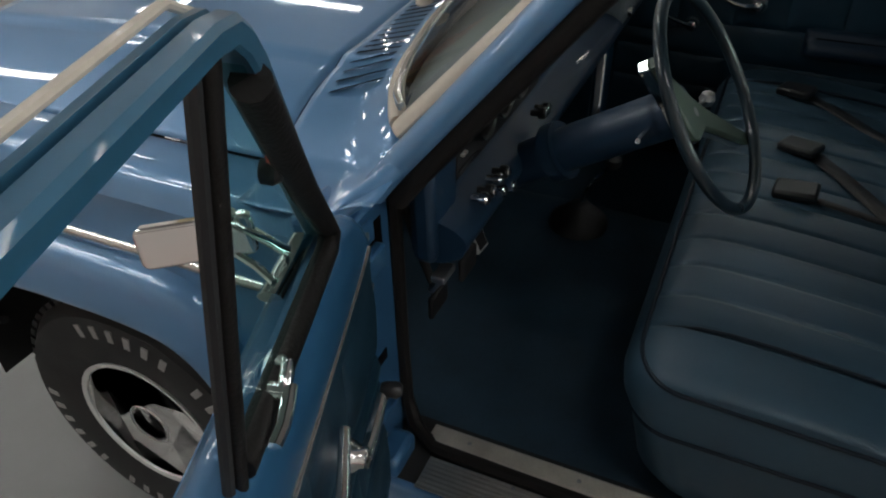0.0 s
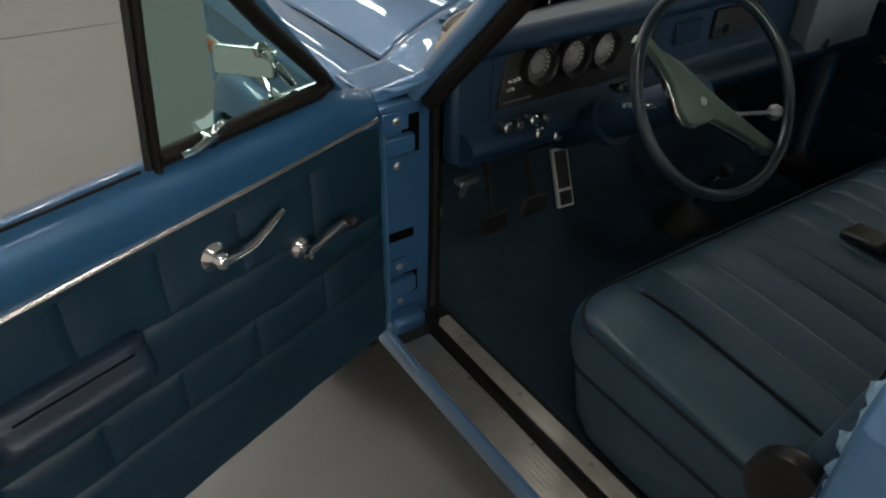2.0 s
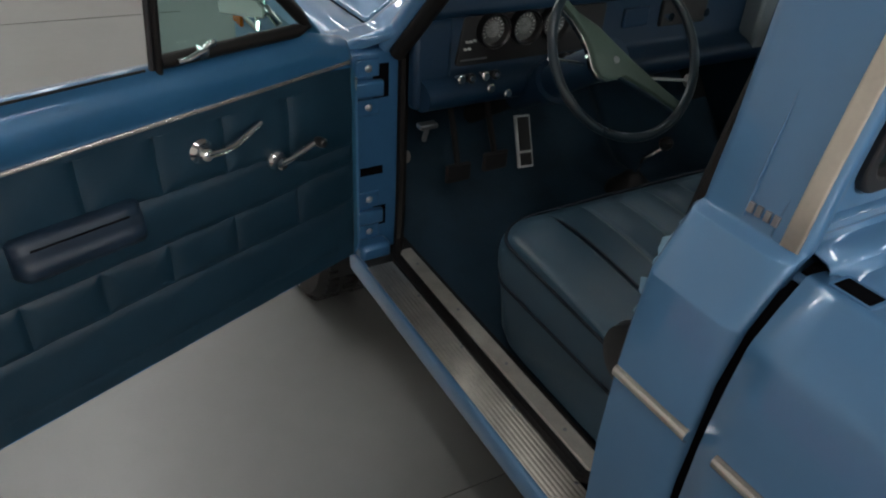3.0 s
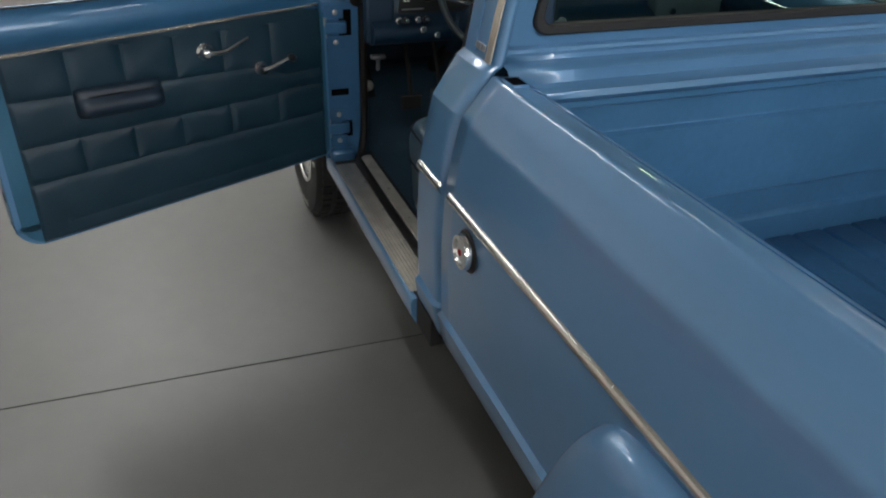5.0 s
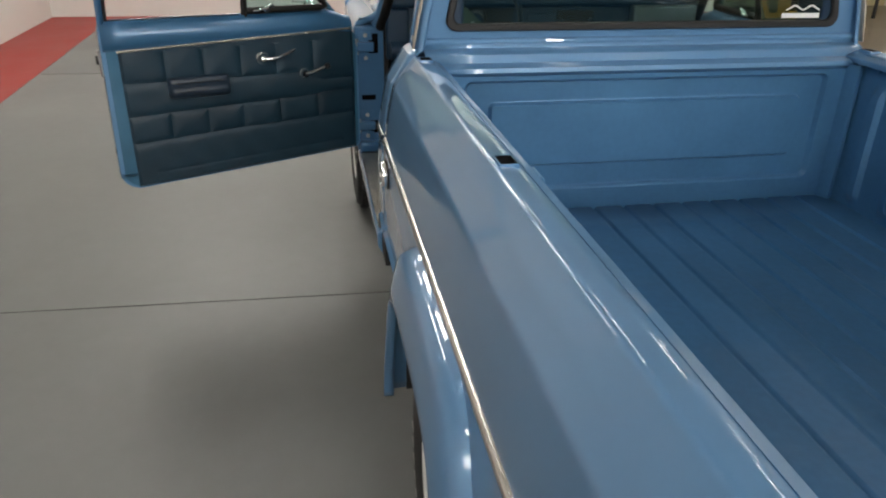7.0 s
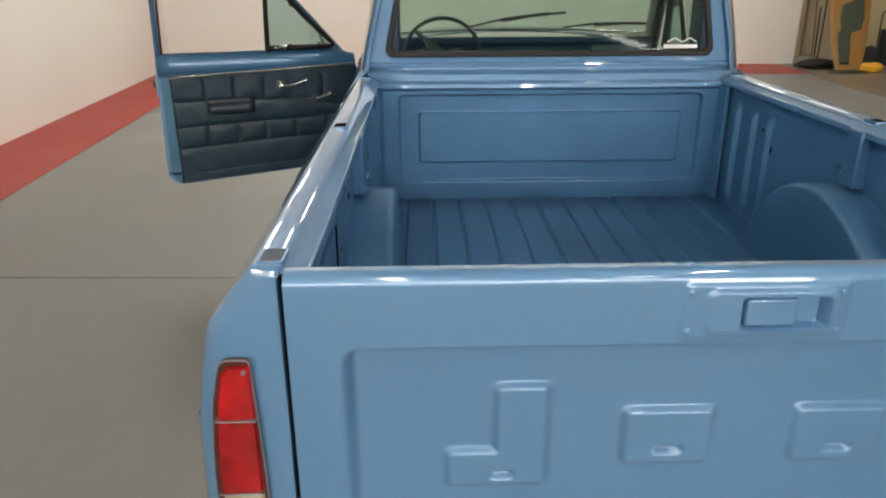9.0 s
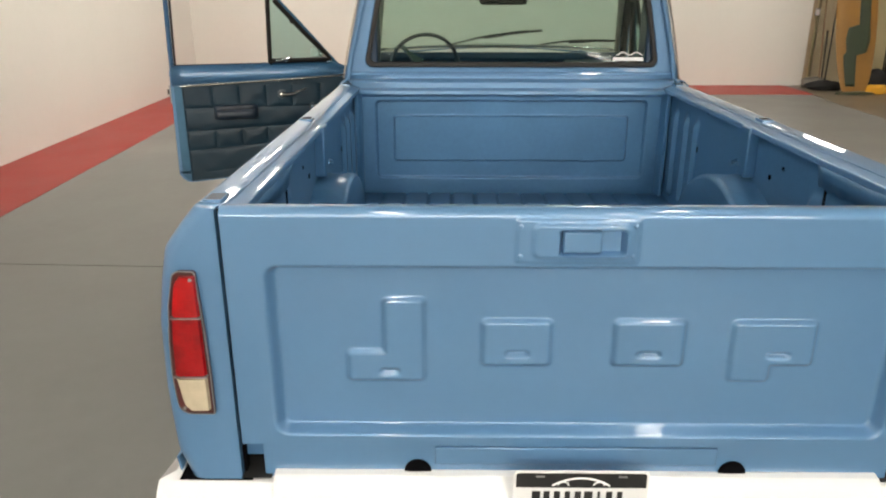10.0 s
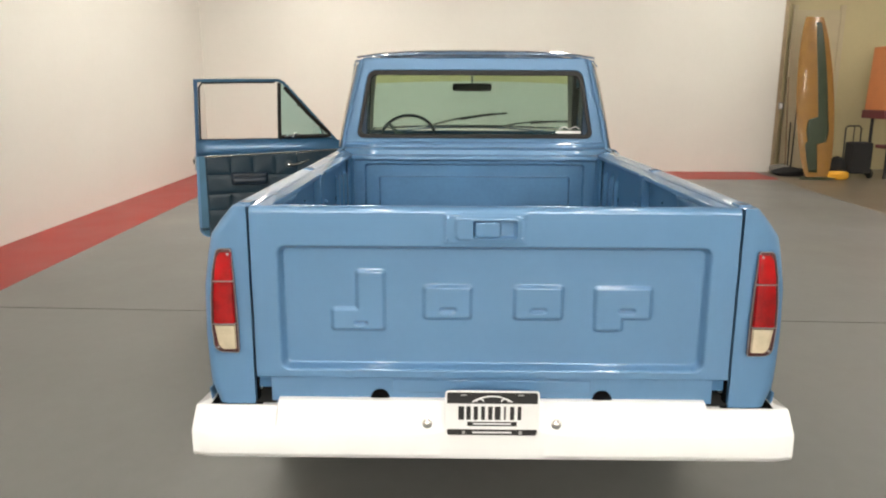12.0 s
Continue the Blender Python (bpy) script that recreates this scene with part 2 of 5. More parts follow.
def rounded(points, r, n=5):
    """A polygon with rounded corners; r: one radius or one for each corner."""
    out, k = [], len(points)
    for i in range(k):
        p, a, b = Vector(points[i]), Vector(points[i - 1]), Vector(points[(i + 1) % k])
        q = r[i] if isinstance(r, (list, tuple)) else r
        da, db = (a - p).normalized(), (b - p).normalized()
        ang = da.angle(db)
        t = q / math.tan(ang / 2)
        c = p + (da + db).normalized() * q / math.sin(ang / 2)
        v0, v1 = p + da * t - c, p + db * t - c
        full = v0.angle_signed(v1)
        for j in range(n + 1):
            w = full * j / n
            out.append((c.x + v0.x * math.cos(-w) - v0.y * math.sin(-w), c.y + v0.x * math.sin(-w) + v0.y * math.cos(-w)))
    return out


def ss(e0, e1, x):
    t = np.clip((x - e0) / (e1 - e0), 0, 1)
    return t * t * (3 - 2 * t)


def rrect(u, v, u0, u1, v0, v1, r):
    """Distance to a rounded rectangle: negative inside."""
    qx = np.abs(u - (u0 + u1) / 2) - (u1 - u0) / 2 + r
    qy = np.abs(v - (v0 + v1) / 2) - (v1 - v0) / 2 + r
    return np.hypot(np.maximum(qx, 0), np.maximum(qy, 0)) + np.minimum(np.maximum(qx, qy), 0) - r


def frame_loop(outer, inner, axis, a, b):
    """A flat frame between two loops of as many points each, from depth a to b."""
    def p3(p, c):
        return {"x": (c, p[0], p[1]), "y": (p[0], c, p[1]), "z": (p[0], p[1], c)}[axis]
    rings = [[p3(p, a) for p in outer], [p3(p, a) for p in inner], [p3(p, b) for p in inner], [p3(p, b) for p in outer]]
    rings.append(rings[0])
    bm = surf(rings, True)
    bmesh.ops.remove_doubles(bm, verts=bm.verts, dist=1e-6)
    return bm


def thing(name, label, category, m=None, kind="", group=""):
    return tagged(empty(name, m), label, category, group, kind)


def setting(name, bm, mat, label, category, **kw):
    return tagged(part(name, bm, mat, None, "", **kw), label, category, "", "structure")

# ---- the room ----
X_FAR, X_NEAR, Y_RIGHT, CEILING = -13.0, 9.0, 10.5, 4.6


def y_left(x):
    return -4.72 + 0.043 * x


setting("floor", boxes((X_FAR - 0.3, X_NEAR + 0.3, -5.8, Y_RIGHT + 0.3, -0.2, 0.0)), FLOOR, "grey epoxy-coated concrete floor with faint stains", "floor", smooth=False)
setting("wall_left", prism([(X_FAR - 0.2, y_left(X_FAR)), (X_NEAR + 0.2, y_left(X_NEAR)), (X_NEAR + 0.2, y_left(X_NEAR) - 0.2), (X_FAR - 0.2, y_left(X_FAR) - 0.2)], "z", 0.0, CEILING), WALL,
        "plain cream-white painted wall along the showroom", "wall", smooth=False)
setting("wall_far", boxes((X_FAR - 0.2, X_FAR, y_left(X_FAR) + 0.002, 6.50, 0.0, CEILING)), WALL, "plain cream-white painted partition wall in front of the truck", "wall", smooth=False)
setting("wall_recess", boxes((X_FAR - 0.75, X_FAR - 0.6, 6.4, Y_RIGHT, 0.0, CEILING)), YWALL, "yellowed cream wall of the store corner", "wall", smooth=False)
setting("wall_right", boxes((X_FAR - 0.9, X_NEAR + 0.2, Y_RIGHT, Y_RIGHT + 0.2, 0.0, CEILING)), WALL, "plain pale wall on the far side of the showroom", "wall", smooth=False)
setting("wall_near", boxes((X_NEAR, X_NEAR + 0.2, y_left(X_NEAR) + 0.002, -4.2, 0.0, CEILING), (X_NEAR, X_NEAR + 0.2, 5.2, Y_RIGHT, 0.0, CEILING), (X_NEAR, X_NEAR + 0.2, -4.2, 5.2, 0.0, 2.9), (X_NEAR, X_NEAR + 0.2, -4.2, 5.2, 4.2, CEILING)), WALL, "unseen pale wall behind the truck with an added high opening", "wall", smooth=False)
# Opening and glowing panel are added out of view to light the truck's rear.
win = thing("added_opening", "unseen high opening added behind the truck to light its tailgate", "window", kind="structure")
for wy in (-4.16, 5.16):
    part("mullion", boxes((X_NEAR + 0.02, X_NEAR + 0.12, wy - 0.04, wy + 0.04, 2.9, 4.2)), BLACK, win)
setting("backdrop", boxes((X_NEAR + 0.5, X_NEAR + 0.52, -4.6, 5.6, 2.7, 4.4)), REAR_FILL, "added glowing panel behind the opening that brightens the tailgate", "backdrop", smooth=False)
setting("ceiling", boxes((X_FAR - 0.9, X_NEAR + 0.3, -5.8, Y_RIGHT + 0.3, CEILING, CEILING + 0.15)), CEIL, "dull pale ceiling with strip lights", "ceiling", smooth=False)
setting("red_band_left", prism([(X_FAR, y_left(X_FAR) + 0.003), (X_FAR, y_left(X_FAR) + 0.96), (X_NEAR, y_left(X_NEAR) + 0.99), (X_NEAR, y_left(X_NEAR) + 0.003)], "z", 0.0005, 0.004), REDBAND,
        "wide red band painted on the floor along the wall", "floor marking", smooth=False)
setting("red_band_far", boxes((X_FAR + 0.003, X_FAR + 1.35, y_left(X_FAR) + 0.965, 6.15, 0.0005, 0.004)), REDBAND, "wide red band painted on the floor along the far wall", "floor marking", smooth=False)
setting("bare_floor", prism([(X_FAR - 0.6, 6.45), (-11.6, 6.1), (-10.6, 5.98), (-6.0, 5.75), (X_NEAR, 5.6), (X_NEAR, Y_RIGHT), (X_FAR - 0.6, Y_RIGHT)], "z", 0.0005, 0.005), BROWNFLOOR,
        "uncoated brown concrete floor of the store corner", "floor", smooth=False)
for k, jx in enumerate((-8.4, -3.04, 2.3)):
    setting("floor_joint", prism([(jx + 0.11 + 0.035 * y + w, y) for y, w in ((y_left(jx) + 1.0, -0.0014), (y_left(jx) + 1.0, 0.0014), (-0.5 if k == 0 else 5.5, 0.0014), (-0.5 if k == 0 else 5.5, -0.0014))], "z", 0.0003, 0.003), JOINT, "thin saw-cut joint in the concrete floor", "floor joint", smooth=False)

# strip lights under the ceiling
lamp = thing("ceiling_light", "white ceiling strip light with a glowing diffuser", "ceiling light", pose(0, 0, 0), group="ceiling lights")
part("housing", boxes((-0.64, 0.64, -0.12, 0.12, CEILING - 0.07, CEILING)), CEIL, lamp, bevel=0.01)
part("diffuser", boxes((-0.60, 0.60, -0.085, 0.085, CEILING - 0.085, CEILING - 0.072)), TUBE, lamp, "glowing opal diffuser", smooth=False)
lamp.matrix_basis = pose(-11.2, -3.0, 0)
copy_thing(lamp, pose(-11.2, 4.2, 0))
for lx in (-9.2, -7.3, -5.8):
    copy_thing(lamp, pose(lx, -3.0, 0))
for lx, ly in ((-7.8, -1.4), (-9.4, -0.8), (2.4, -0.8), (4.0, -0.8), (4.0, -3.0)):
    copy_thing(lamp, pose(lx, ly, 0))
for lx in (-11.2, -8.2, -6.4, -1.7, 0.8):
    copy_thing(lamp, pose(lx, -2.1, 0))
for lx in (-11.2, -8.2, -5.2, -2.2, 0.8, 3.8, 6.8):
    for ly in ((5.6, 8.2) if lx == -2.2 else (1.2, 5.6, 8.2)):
        copy_thing(lamp, pose(lx, ly, 0))

# ---- the truck ----
truck = thing("pickup_truck", "light blue metallic vintage pickup truck with its driver door open", "pickup truck")
WHEEL_R, WHEEL_F, AXLE_Z = -1.13, -4.18, 0.40


TRIM_SECTION = [(0.011 * math.sin(a), 0.0125 * math.cos(a)) for a in np.linspace(0, math.pi, 11)]


def side_y(z):
    """Half width of the body at height z, below the shoulder."""
    return float(np.interp(z, [0.50, 0.58, 0.655, 0.665, 0.85, 1.02, 1.12, 1.185, 1.197, 1.205], [0.90, 0.938, 0.950, 0.938, 0.946, 0.940, 0.924, 0.911, 0.907, 0.899]))


def arch_floor(x, cx, r, z_low):
    d = r * r - (x - cx) ** 2
    return max(z_low, AXLE_Z + 0.02 + math.sqrt(d)) if d > 0 else z_low


def stations(x0, x1, cx, r, step=0.06):
    xs = set(np.round(np.arange(x0, x1, step), 4)) | {x1}
    if cx is not None:
        xs |= {round(cx + r * math.cos(a), 4) for a in np.linspace(0, math.pi, 33)}
        xs |= {round(cx - r - 0.001, 4), round(cx + r + 0.001, 4)}
    return sorted(x for x in xs if x0 <= x <= x1)


def bent(pts, radii, n=4, keep=0.004):
    """An open profile with its corners rounded and a short straight run kept on both sides of each bend."""
    out = []
    for i, (p, r) in enumerate(zip(pts, radii)):
        if r <= 0:
            out.append(tuple(p))
            continue
        p = Vector(p)
        a, b = (Vector(pts[i - 1]) - p), (Vector(pts[i + 1]) - p)
        cut = min(r * math.tan((math.pi - a.angle(b)) / 2), 0.4 * a.length, 0.4 * b.length)
        a.normalize()
        b.normalize()
        s, e = p + a * cut, p + b * cut
        out.append(tuple(s + a * min(keep, cut)))
        for k in np.linspace(0, 1, n + 1):
            out.append(tuple(s * (1 - k) ** 2 + p * 2 * k * (1 - k) + e * k ** 2))
        out.append(tuple(e + b * min(keep, cut)))
    return out


def skin(x0, x1, top, cx, r, z_low, side, front_in=0.0):
    """Outer side panel: the profile top, then down to the sill or the wheel opening. side: -1 left, 1 right."""
    rows = []
    for x in stations(x0, x1, cx, r):
        zb = arch_floor(x, cx, r, z_low) if cx is not None else z_low
        zs = np.concatenate([np.array([1.13, 1.12]), np.linspace(1.10, max(zb, 0.67) if zb < 0.66 else zb, 10)])
        if zb < 0.66:
            zs = np.concatenate([zs, [0.665, 0.655, 0.62, 0.58, zb]])
        else:
            zs = np.concatenate([zs, [zb - 0.0002 * i for i in range(5)]])
        pts = list(top) + [(side_y(z), z) for z in zs]
        rows.append([(x, side * y, z) for y, z in pts])
    return rows


FLARE_OUT = [(0.560, -0.06), (0.530, 0.08), (0.462, 0.27), (0.398, 0.445), (0.345, 0.530), (0.270, 0.563), (0.13, 0.569), (0.0, 0.569)]
FLARE_IN = [(0.517, -0.06), (0.495, 0.035), (0.440, 0.165), (0.375, 0.300), (0.318, 0.388), (0.245, 0.430), (0.12, 0.442), (0.0, 0.443)]


def arch_line(half):
    """Both halves of an arch, each stretch divided in four and smoothed."""
    whole = [(-x, z) for x, z in half] + [(x, z) for x, z in half[-2::-1]]
    t = np.linspace(0, len(whole) - 1, 4 * (len(whole) - 1) + 1)
    P = np.stack([np.interp(t, np.arange(len(whole)), [p[i] for p in whole]) for i in (0, 1)], -1)
    for _ in range(3):
        P[1:-1] = 0.25 * P[:-2] + 0.5 * P[1:-1] + 0.25 * P[2:]
    return P


def bed_flare(cx, side, y_in=0.936, first=0, last=None):
    """Wheel flare: a flat-topped, slant-sided bulge with a turned-in lip."""
    sec = [(1.0, 0.0), (0.985, 0.006), (0.96, 0.018), (0.92, 0.031), (0.86, 0.042), (0.78, 0.050), (0.6, 0.058), (0.4, 0.065), (0.2, 0.071), (0.06, 0.0745), (0.0, 0.073), (-0.05, 0.067), (-0.06, 0.056), (-0.04, 0.044)]
    rows = []
    for (ox, oz), (ix, iz) in list(zip(arch_line(FLARE_OUT), arch_line(FLARE_IN)))[first:last]:
        rows.append([(cx + ix + (ox - ix) * k, side * (y_in + dy), AXLE_Z + 0.02 + iz + (oz - iz) * k) for k, dy in sec])
    return surf(rows)


BED_TOP = bent([(0.772, 1.243), (0.7465, 1.243), (0.7465, 1.262), (0.790, 1.2795), (0.834, 1.2845), (0.870, 1.243), (0.9085, 1.191), (side_y(1.13), 1.13)], [0, 0.003, 0.006, 0.08, 0.016, 0.25, 0.045, 0], 6)[:-1]


def bed_side(side):
    name = "bed_side"
    ob = part(name, surf(skin(-2.216, -0.03, BED_TOP, WHEEL_R, 0.53, 0.52, side)), PAINT, truck, sharp=30, solid=0.003)
    # rear end of the side panel, round the lamp
    rows = []
    zs = [0.60, 0.62, 0.66, 0.70, 0.78, 0.86, 0.94, 1.02, 1.08, 1.12]
    outer = [(side_y(z) - (0.03 if z < 0.68 else 0.0) * (1 if z < 0.66 else 0.5), z) for z in zs] + [p for p in BED_TOP[::-1] if p[0] > 0.79] + [(0.79, 1.2796)]
    for yo, z in outer:
        row = []
        for k in (0.0, 0.25, 0.5, 0.75):
            row.append((0.0, side * (0.787 + (max(yo - 0.04, 0.787) - 0.787) * k / 0.75), min(z, 1.286)))
        y0 = max(yo - 0.04, 0.787)
        for a in (15, 30, 45, 60, 75, 90):
            row.append((-0.03 * (1 - math.cos(radians(a))), side * (y0 + (yo - y0) * math.sin(radians(a))), z))
        rows.append(row)
    part("rail_end", boxes((-2.263, -2.2095, *sorted((side * 0.749, side * 0.826)), 1.22, 1.268)), PAINT, truck, bevel=0.004)
    part("bed_side_end", surf(rows), PAINT, truck, sharp=30)
    part("bed_side_jamb", boxes((-0.09, -0.035, *sorted((side * 0.784, side * 0.73)), 0.66, 0.70), (-0.06, -0.002, *sorted((side * 0.7865, side * 0.789)), 0.60, 1.28)), BEDPAINT, truck)
    # inner wall of the bed with pressed ribs
    xs, zs = np.linspace(-2.15, -0.06, 200), np.linspace(0.735, 1.275, 30)
    X, Z = np.meshgrid(xs, zs, indexing="ij")
    d = np.zeros_like(X)
    for cx, w in ((-2.02, 0.035), (-1.86, 0.03), (-1.72, 0.03), (-0.32, 0.035), (-0.19, 0.03)):
        d += 0.020 * (1 - ss(w * 0.5, w * 0.8, np.abs(X - cx))) * ss(0.76, 0.80, Z) * (1 - ss(1.15, 1.19, Z))
    d += 0.010 * (1 - ss(-0.006, 0.010, rrect(X, Z, -0.66, -0.40, 0.80, 1.13, 0.03)))
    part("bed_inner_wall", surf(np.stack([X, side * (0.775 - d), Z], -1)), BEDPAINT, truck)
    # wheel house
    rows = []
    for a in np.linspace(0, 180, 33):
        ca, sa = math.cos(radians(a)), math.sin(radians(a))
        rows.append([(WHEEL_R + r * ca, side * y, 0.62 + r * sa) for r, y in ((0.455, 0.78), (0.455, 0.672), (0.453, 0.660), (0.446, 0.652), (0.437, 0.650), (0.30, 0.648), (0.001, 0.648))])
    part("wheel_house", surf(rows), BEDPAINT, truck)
    # stake pockets in the rail
    for sx in (-2.16, -1.128, -0.085):
        part("stake_pocket", boxes((sx - 0.028, sx + 0.028, *sorted((side * 0.788, side * 0.824)), 1.2, 1.2862)), DASH if sx > -0.2 else VOID, truck, "dark blue capped stake pocket" if sx > -0.2 else "dark square stake pocket", smooth=False)
        part("stake_rim", frame_loop(rounded([(sx - 0.031, side * 0.785), (sx + 0.031, side * 0.785), (sx + 0.031, side * 0.827), (sx - 0.031, side * 0.827)], 0.004, 2),
                                     rounded([(sx - 0.027, side * 0.789), (sx + 0.027, side * 0.789), (sx + 0.027, side * 0.823), (sx - 0.027, side * 0.823)], 0.003, 2), "z", 1.272, 1.2868), PAINT, truck)
    part("wall_seam", boxes((-0.566, -0.556, *sorted((side * 0.762, side * 0.7655)), 0.93, 1.20)), VOID, truck, "dark open seam in the bed wall", smooth=False)
    bend = random.Random(11)
    part("bent_flange", surf([[(x, side * (0.748 + 0.004 * bend.random() + k * 0.006), 1.246 - k * (0.030 + 0.006 * bend.random())) for k in (0, 1, 2)] for x in np.linspace(-0.60, -0.07, 18)]), BEDPAINT, truck, "wavy bent flange under the rail", solid=0.002)
    # stake bracket and tie-down loop on the inner wall
    part("stake_bracket", boxes((-1.155, -1.075, *sorted((side * 0.778, side * 0.738)), 1.085, 1.262)), BEDPAINT, truck, bevel=0.006)
    part("tie_down", tube([(-1.19, side * 0.765, 1.13), (-1.19, side * 0.735, 1.12), (-1.17, side * 0.73, 1.11), (-1.145, side * 0.735, 1.12), (-1.14, side * 0.765, 1.13)], 0.006, 8), BEDPAINT, truck)
    for hx, hz, hr in ((-1.70, 1.06, 0.016), (-1.78, 1.12, 0.007), (-0.95, 1.12, 0.009), (-0.72, 1.05, 0.007), (-0.86, 1.17, 0.006)):
        part("wall_hole", lathe([(hr, 0.0), (hr, 0.003), (0.001, 0.0035)], 16, pose(hx, side * 0.7755, hz, 90 * side, 0, 0)), VOID, truck, "small dark hole in the bed wall")
    for hx in (-2.05, -1.6, -0.62, -0.3):
        part("wall_bolt", lathe([(0.009, 0.0), (0.009, 0.004), (0.005, 0.007)], 6, pose(hx, side * 0.774, 1.235, 90 * side, 0, 0)), BEDPAINT, truck)
    # flare, trim strip and lamp
    part("wheel_flare", bed_flare(WHEEL_R, side), PAINT, truck, solid=0.004)
    part("side_trim", surf([[(x, side * (0.9385 + dy), 1.009 + dz) for dy, dz in TRIM_SECTION] for x in np.linspace(-2.185, -0.05, 12)]), TRIM, truck, "bright metal side trim")
    lamp_loop = rounded([(0.838, 1.147), (0.884, 1.148), (0.902, 1.07), (0.911, 0.98), (0.914, 0.90), (0.908, 0.802), (0.829, 0.800), (0.829, 0.90), (0.832, 1.02)], [0.008, 0.018, 0.003, 0.003, 0.003, 0.03, 0.006, 0.003, 0.003], 5)
    tail = part("tail_lamp", capped([[(0.0, side * y, z) for y, z in lamp_loop], [(0.012, side * y, z) for y, z in lamp_loop]]), LAMPRIM, truck, "dark rim of the tail lamp", bevel=0.004)

    def lens(name, z0, z1, mat, label):
        pts = []
        for z in np.linspace(z1, z0, 7):
            pts.append((np.interp(z, [0.803, 0.83, 0.90, 0.98, 1.07, 1.13, 1.146], [0.872, 0.896, 0.906, 0.904, 0.895, 0.883, 0.862]), z))
        inner = 0.836
        rows = [[(0.0125, side * inner, z) for y, z in pts], [(0.022, side * (inner + 0.003), z) for y, z in pts],
                [(0.024, side * (y - 0.012), z) for y, z in pts], [(0.021, side * (y - 0.004), z) for y, z in pts], [(0.0125, side * y, z) for y, z in pts]]
        bm = surf(rows)
        for k in (0, -1):
            bm.verts.ensure_lookup_table()
            n = len(pts)
            idx = [i * n + (0 if k == 0 else n - 1) for i in range(5)]
            bm.faces.new([bm.verts[i] for i in idx])
        part(name, bm, mat, tail, label)
    for z in (1.043, 0.900):
        y1 = float(np.interp(z, [0.90, 1.045], [0.907, 0.899]))
        part("lamp_divider", boxes((0.012, 0.0262, *sorted((side * 0.833, side * y1)), z - 0.0013, z + 0.0013)), STEEL, tail, "thin bright divider", bevel=0.001)
    part("lamp_edge", tube([(0.0125, side * y, z) for y, z in lamp_loop + lamp_loop[:1]], 0.0017, 6), STEEL, tail, "thin bright lamp edge")
    lens("brake_lens", 1.045, 1.138, RED, "bright red plastic lens")
    lens("turn_lens", 0.902, 1.041, DARKRED, "deep red plastic lens")
    lens("reverse_lens", 0.815, 0.894, LENSWHITE, "clear yellowed plastic lens")
    for sy, sz in ((0.845, 1.132), (0.892, 0.822)):
        part("screw", lathe([(0.004, 0), (0.004, 0.003), (0.001, 0.004)], 10, pose(0.022, side * sy, sz, 0, 90, 0)), STEEL, tail)
    return ob


for s in (-1, 1):
    bed_side(s)

# fuel filler in the left bed side
cap = part("fuel_cap", lathe([(0.040, 0.0), (0.043, 0.014), (0.040, 0.024), (0.031, 0.026), (0.029, 0.021), (0.001, 0.023)], 28, pose(-2.05, -0.944, 0.94, 90, 0, 0)), CHROME, truck, "round chrome fuel filler cap with a red mark")
part("cap_mark", lathe([(0.008, 0.0), (0.008, 0.0015), (0.001, 0.002)], 16, pose(-2.05, -0.966, 0.94, 90, 0, 0)), RED, cap, "small red emblem")
part("filler_bowl", lathe([(0.052, 0.003), (0.049, 0.006), (0.046, 0.003), (0.042, 0.0015)], 32, pose(-2.05, -0.944, 0.94, 90, 0, 0)), BLACK, truck, "dark rubber filler ring")

# bed floor with pressed ribs
ys = np.linspace(-0.78, 0.78, 400)
prof = np.zeros_like(ys)
for k in range(-6, 6):
    prof -= 0.010 * (1 - ss(0.003, 0.011, np.abs(ys - (k + 0.5) * 0.116)))
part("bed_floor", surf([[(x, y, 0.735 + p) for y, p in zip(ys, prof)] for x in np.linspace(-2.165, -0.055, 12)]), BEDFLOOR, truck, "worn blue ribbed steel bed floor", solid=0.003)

# front wall of the bed with its pressed panels
Y, Z = np.meshgrid(np.linspace(-0.785, 0.785, 330), np.linspace(0.72, 1.236, 160), indexing="ij")
d1, d2 = rrect(Y, Z, -0.672, 0.672, 0.812, 1.207, 0.03), rrect(Y, Z, -0.583, 0.583, 0.90, 1.13, 0.02)
X = -2.167 - 0.019 * (1 - ss(-0.010, 0.0, d1)) + 0.017 * (1 - ss(-0.007, 0.0, d2))
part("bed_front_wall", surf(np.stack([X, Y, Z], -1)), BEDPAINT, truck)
prof = [(-2.168, 1.225), (-2.160, 1.236), (-2.163, 1.248), (-2.185, 1.254), (-2.205, 1.258), (-2.208, 1.285), (-2.215, 1.292), (-2.235, 1.296), (-2.25, 1.30), (-2.252, 1.318), (-2.262, 1.325)]
part("bed_front_rail", surf([[(x, y, z) for x, z in prof] for y in np.linspace(-0.80, 0.80, 9)]), PAINT, truck, solid=0.003)
for s in (-1, 1):
    part("bed_corner_post", surf([[(-2.166, s * 0.775, z), (-2.13, s * 0.772, z), (-2.118, s * 0.765, z), (-2.118, s * 0.752, z), (-2.135, s * 0.742, z), (-2.167, s * 0.735, z)] for z in (0.735, 1.0, 1.24)]), BEDPAINT, truck)

# tailgate: a pressed face that rolls over its top edge
ys = np.linspace(-0.778, 0.778, 330)
zs = np.concatenate([np.linspace(0.712, 1.262, 190), 1.262 + 0.022 * np.sin(np.linspace(0.1, math.pi / 2, 8))])
Y, Z = np.meshgrid(ys, zs, indexing="ij")
X = np.where(Z > 1.262, -0.022 + np.sqrt(np.maximum(0.022 ** 2 - (Z - 1.262) ** 2, 0)), 0.0)
rec = rrect(Y, Z, -0.694, 0.694, 0.738, 1.156, 0.030)
